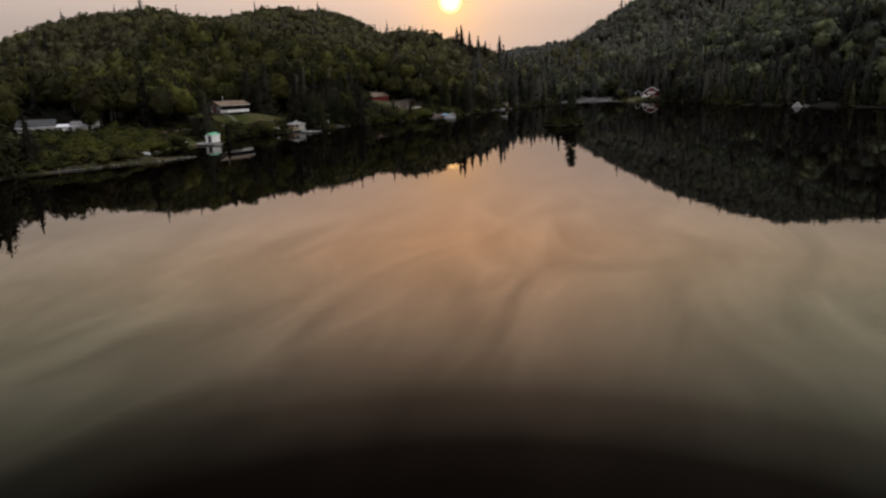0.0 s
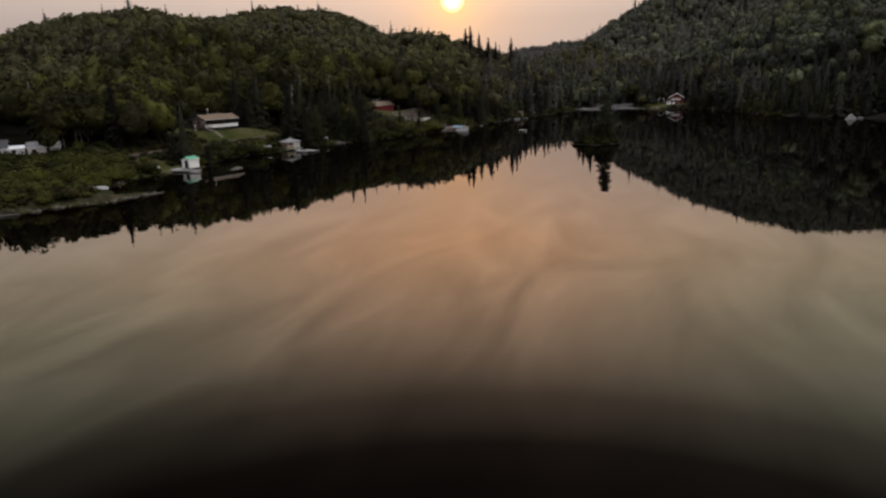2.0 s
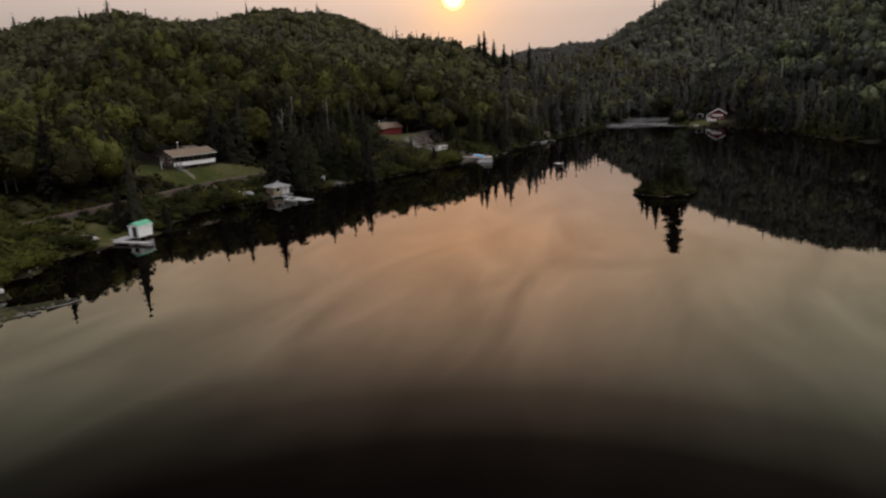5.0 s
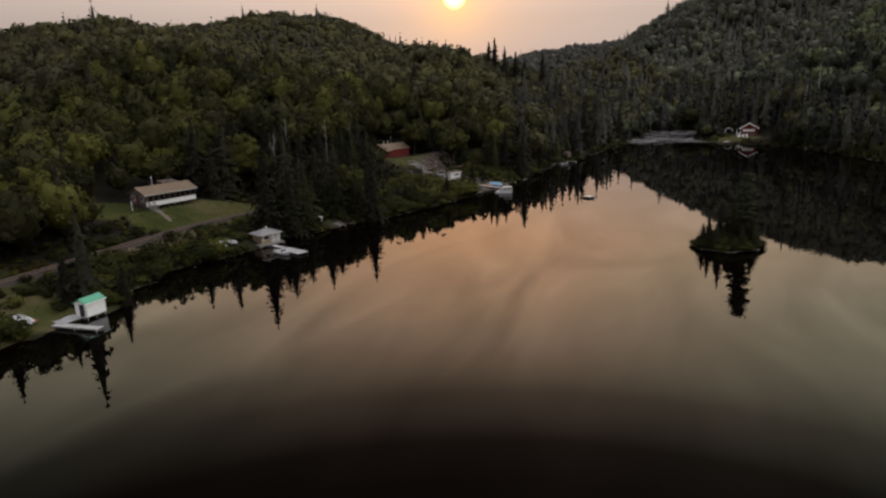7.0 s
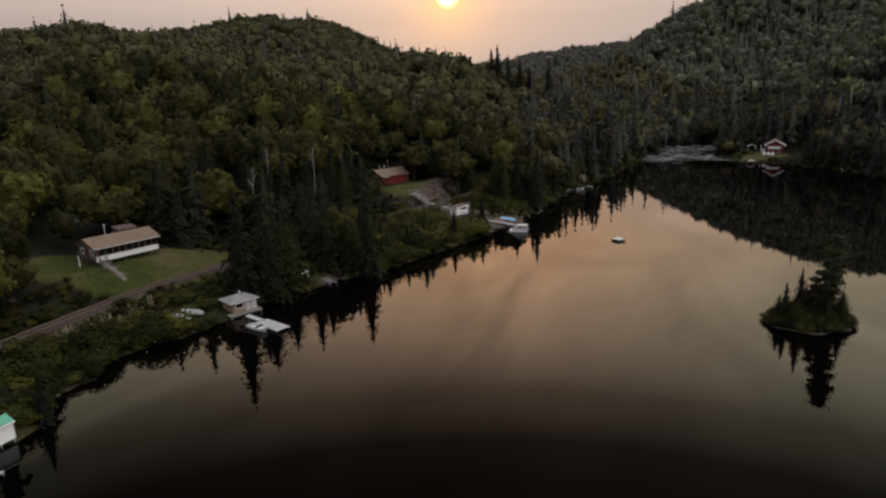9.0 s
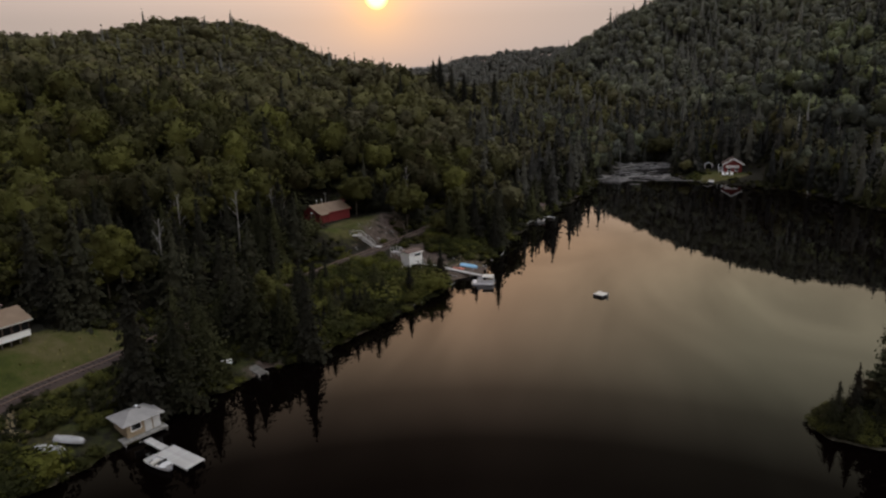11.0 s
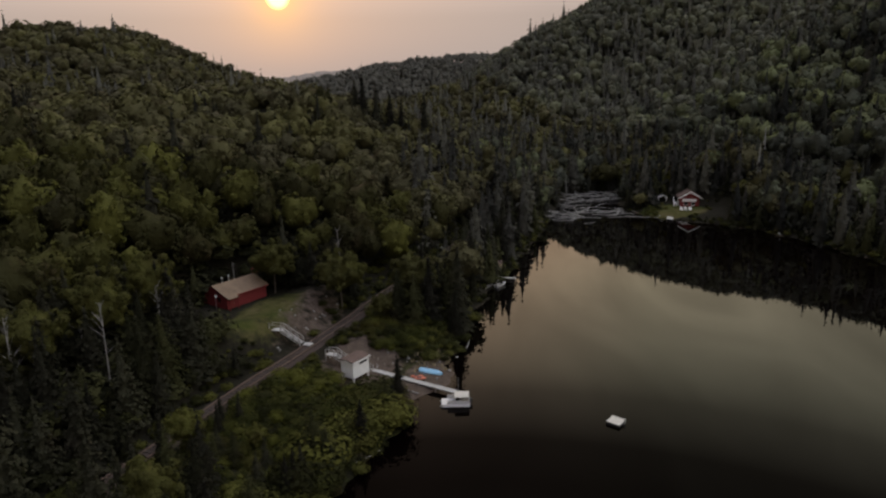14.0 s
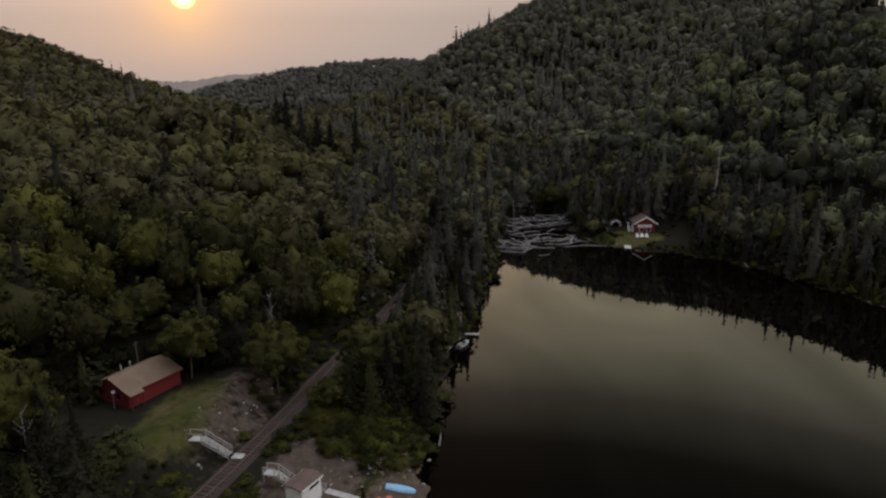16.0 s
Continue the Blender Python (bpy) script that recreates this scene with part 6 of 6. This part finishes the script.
# ---- shrubs, reeds ----
def bush_shape(seed, leaves, size):
    rs = np.random.RandomState(seed)
    v, f = ICO1
    core = (v * np.array([0.34, 0.34, 0.32]) * (1 + rs.uniform(-0.2, 0.2, (len(v), 1))) + np.array([0, 0, 0.38]), f)
    d = rs.normal(0, 1, (leaves, 3))
    d[:, 2] = np.abs(d[:, 2])
    d /= np.linalg.norm(d, axis=1)[:, None]
    return join(core, sprays(rs, d * np.array([0.5, 0.5, 0.62]) * rs.uniform(0.8, 1.1, (leaves, 1)) + np.array([0, 0, 0.30]), d, size))


BUSH = [bush_shape(140 + s, 120, 0.078) for s in range(6)]
BUSH_FINE = [bush_shape(170 + s, 300, 0.050) for s in range(6)]
REED = [conifer_crown(160 + s, 4, 6, 0.10, 0.0, 0.35, 0.3, 2) for s in range(3)]
sr = np.random.RandomState(41)


def shrub_spots(x0, x1, y0, y1, step, keep, lo, hi):
    xs, ys = np.meshgrid(np.arange(x0, x1, step), np.arange(y0, y1, step))
    x = xs.ravel() + sr.uniform(-0.5, 0.5, xs.size) * step
    y = ys.ravel() + sr.uniform(-0.5, 0.5, xs.size) * step
    ok = keep(x, y) & (shore_distance(x, y) > -0.2) & (track_distance(x, y) > 2.4)
    x, y = x[ok], y[ok]
    z = height(x, y)
    h = sr.uniform(lo, hi, len(x)) * (0.7 + 0.6 * sr.uniform(0, 1, len(x)) ** 2)
    return np.stack([x, y, z - 0.1, h, h * sr.uniform(1.2, 2.0, len(x)), sr.uniform(0, 6.28, len(x)), sr.randint(0, 60, len(x))], 1)


def clear_of_buildings(x, y):
    ok = np.ones(x.shape, bool)
    for cx, cy, r in ((-60.2, 172.8, 3.4), (-59, 169.4, 4.0), (-46.2, 211.5, 4.6), (-73, 229, 7.5), (-29.8, 302, 7.2), (-10.9, 272.3, 4.6), (-6.2, 272.0, 3.6), (-3.5, 269.5, 3.4), (-8.0, 276.5, 4.2), (-4.0, 274.5, 3.2), (-53.7, 208.5, 3.2), (-67, 169.5, 3.4), (-107, 177, 5.5), (-100.5, 181, 5.5), (113, 371, 6.5), (108, 364.5, 5), (103, 363, 5), (108.5, 378.5, 2.5), (-65, 141.5, 2.5), (-39.2, 226.2, 1.6), (-12.5, 278, 3.8), (-20.5, 284, 3.6), (-36, 227, 2.2), (25, 313.5, 2.0)):
        ok &= np.hypot(x - cx, y - cy) > r
    return ok


def bank(x, y):
    d = shore_distance(x, y)
    return (d < 26) & (ellipse(x, y, -64.5, 205, 3.2, 12, -28) > 1) & (lawn_cover(x, y) < 0.8) & (stone_cover(x, y) < 0.62) & clear_of_buildings(x, y)


def point(x, y):
    return (ellipse(x, y, -84, 160, 24, 34, -20) < 1) & clear_of_buildings(x, y) & (sr.uniform(0, 1, x.shape) < 0.75)


def thicket(x, y):
    return (np.minimum(ellipse(x, y, -19, 261, 17, 10, 50), ellipse(x, y, -0.5, 287.5, 9.5, 6.5, 55)) < 1) & clear_of_buildings(x, y) & (stone_cover(x, y) < 0.75)


scatter("shore_shrubs", BUSH, shrub_spots(-80, 12, 186, 312, 1.3, lambda x, y: bank(x, y) & ((shore_distance(x, y) < 12) | (sr.uniform(0, 1, x.shape) < 0.5)), 0.7, 1.7), M["shrub"], "low green shrubs and weeds along the bank", "shrubs")
scatter("shore_shrubs", BUSH, shrub_spots(-115, -54, 118, 196, 1.7, point, 0.7, 2.0), M["shrub"], "scrubby green bushes on the point", "shrubs")
scatter("alder_thicket", BUSH_FINE, shrub_spots(-42, 12, 240, 300, 1.35, thicket, 0.9, 2.1), M["alder"], "dense bright green alder thicket between track and lake", "shrubs")
scatter("shore_shrubs", BUSH, shrub_spots(10, 132, 280, 372, 1.8, lambda x, y: (shore_distance(x, y) < 5) & clear_of_buildings(x, y), 0.7, 1.8), M["shrub"], "low shrubs at the foot of the woods", "shrubs")
scatter("shore_shrubs", BUSH, shrub_spots(84, 122, 360, 392, 2.0, lambda x, y: clear_of_buildings(x, y) & (ellipse(x, y, 97, 372, 7, 5, -25) < 1.2) | ((shore_distance(x, y) > 12) & (sr.uniform(0, 1, x.shape) < 0.3) & clear_of_buildings(x, y)), 0.6, 1.4), M["shrub"], "yellowish shrubs beside the log jam", "shrubs")
scatter("beach_grass", REED, shrub_spots(-12, 10, 262, 284, 0.55, lambda x, y: (ellipse(x, y, 1.0, 273.5, 3.4, 6.5, -35) < 1) & (np.hypot(x - 1.0, y - 271.0) > 2.3) & clear_of_buildings(x, y), 0.35, 0.7), M["drygrass"], "dry tawny grass on the stony beach", "grass")
scatter("reeds", REED, shrub_spots(-78, -40, 186, 226, 0.9, lambda x, y: (ellipse(x, y, -64, 206, 4.0, 13, -28) < 1) & clear_of_buildings(x, y), 0.5, 1.0), M["drygrass"], "pale dry weeds between track and shore", "grass")
scatter("weeds", REED, shrub_spots(-116, 8, 120, 300, 1.0, lambda x, y: (shore_distance(x, y) < 30) & (np.maximum(lawn_cover(x, y), 0.55 * (shore_distance(x, y) < 9)) > sr.uniform(0.3, 1.3, x.shape)) & (stone_cover(x, y) < 0.5) & clear_of_buildings(x, y), 0.22, 0.6), M["weed"], "tufts of rough grass and weeds", "grass")
scatter("trackside_shrubs", BUSH, shrub_spots(-75, 45, 205, 380, 1.7, lambda x, y: (track_distance(x, y) < 10) & (lawn_cover(x, y) < 0.5) & (stone_cover(x, y) < 0.45) & clear_of_buildings(x, y) & (shore_distance(x, y) > 3), 0.5, 1.7), M["shrub"], "low green bushes beside the railway", "shrubs")
scatter("undergrowth", BUSH, shrub_spots(-75, -16, 240, 336, 3.1, lambda x, y: (open_ground(x, y) < 0.3) & clear_of_buildings(x, y) & (shore_distance(x, y) > 24), 2.2, 4.6), M["cedar"], "dark young firs and bushes under the trees", "shrubs")
isl_bush = np.array([(IX + 5.7 * math.cos(a) * q, IY + 4.3 * math.sin(a) * q, max(-0.05, 0.05 + 0.35 * (1 - q)), sr.uniform(0.6, 1.1) + 3.0 * (1 - q), sr.uniform(1.2, 2.1), a, i) for i, (a, q) in enumerate(zip(sr.uniform(0, 6.28, 260), sr.uniform(0.1, 0.98, 260) ** 0.6))])
scatter("island_shrubs", BUSH, isl_bush, M["shrub"], "dense shrubs covering the island down to the water", "shrubs")
scatter("shore_alders", BUSH_FINE, shrub_spots(-76, -48, 146, 204, 1.9, lambda x, y: (shore_distance(x, y) < 7.5) & (shore_distance(x, y) > 0.2) & clear_of_buildings(x, y) & (lawn_cover(x, y) < 0.9), 1.6, 3.2), M["alder"], "tall green alders leaning over the water", "shrubs")
scatter("shore_alders", BUSH_FINE, shrub_spots(-30, -3, 228, 266, 1.7, lambda x, y: (shore_distance(x, y) < 6.5) & (shore_distance(x, y) > 1.0) & clear_of_buildings(x, y) & (stone_cover(x, y) < 0.5), 2.0, 3.8), M["shrub"], "tall dark green alders along the bank", "shrubs")
scatter("point_alders", BUSH_FINE, shrub_spots(-104, -64, 138, 180, 2.6, lambda x, y: (ellipse(x, y, -79, 156, 12, 15, -20) < 1) & clear_of_buildings(x, y), 1.6, 3.4), M["alder"], "rounded yellow-green bushes on the point", "shrubs")
scatter("spit_shrubs", BUSH, shrub_spots(-104, -62, 96, 142, 1.5, lambda x, y: (shore_distance(x, y) < 16) & (shore_distance(x, y) > 1.2) & clear_of_buildings(x, y), 0.9, 2.2), M["shrub"], "dark bushes along the spit of the point", "shrubs")
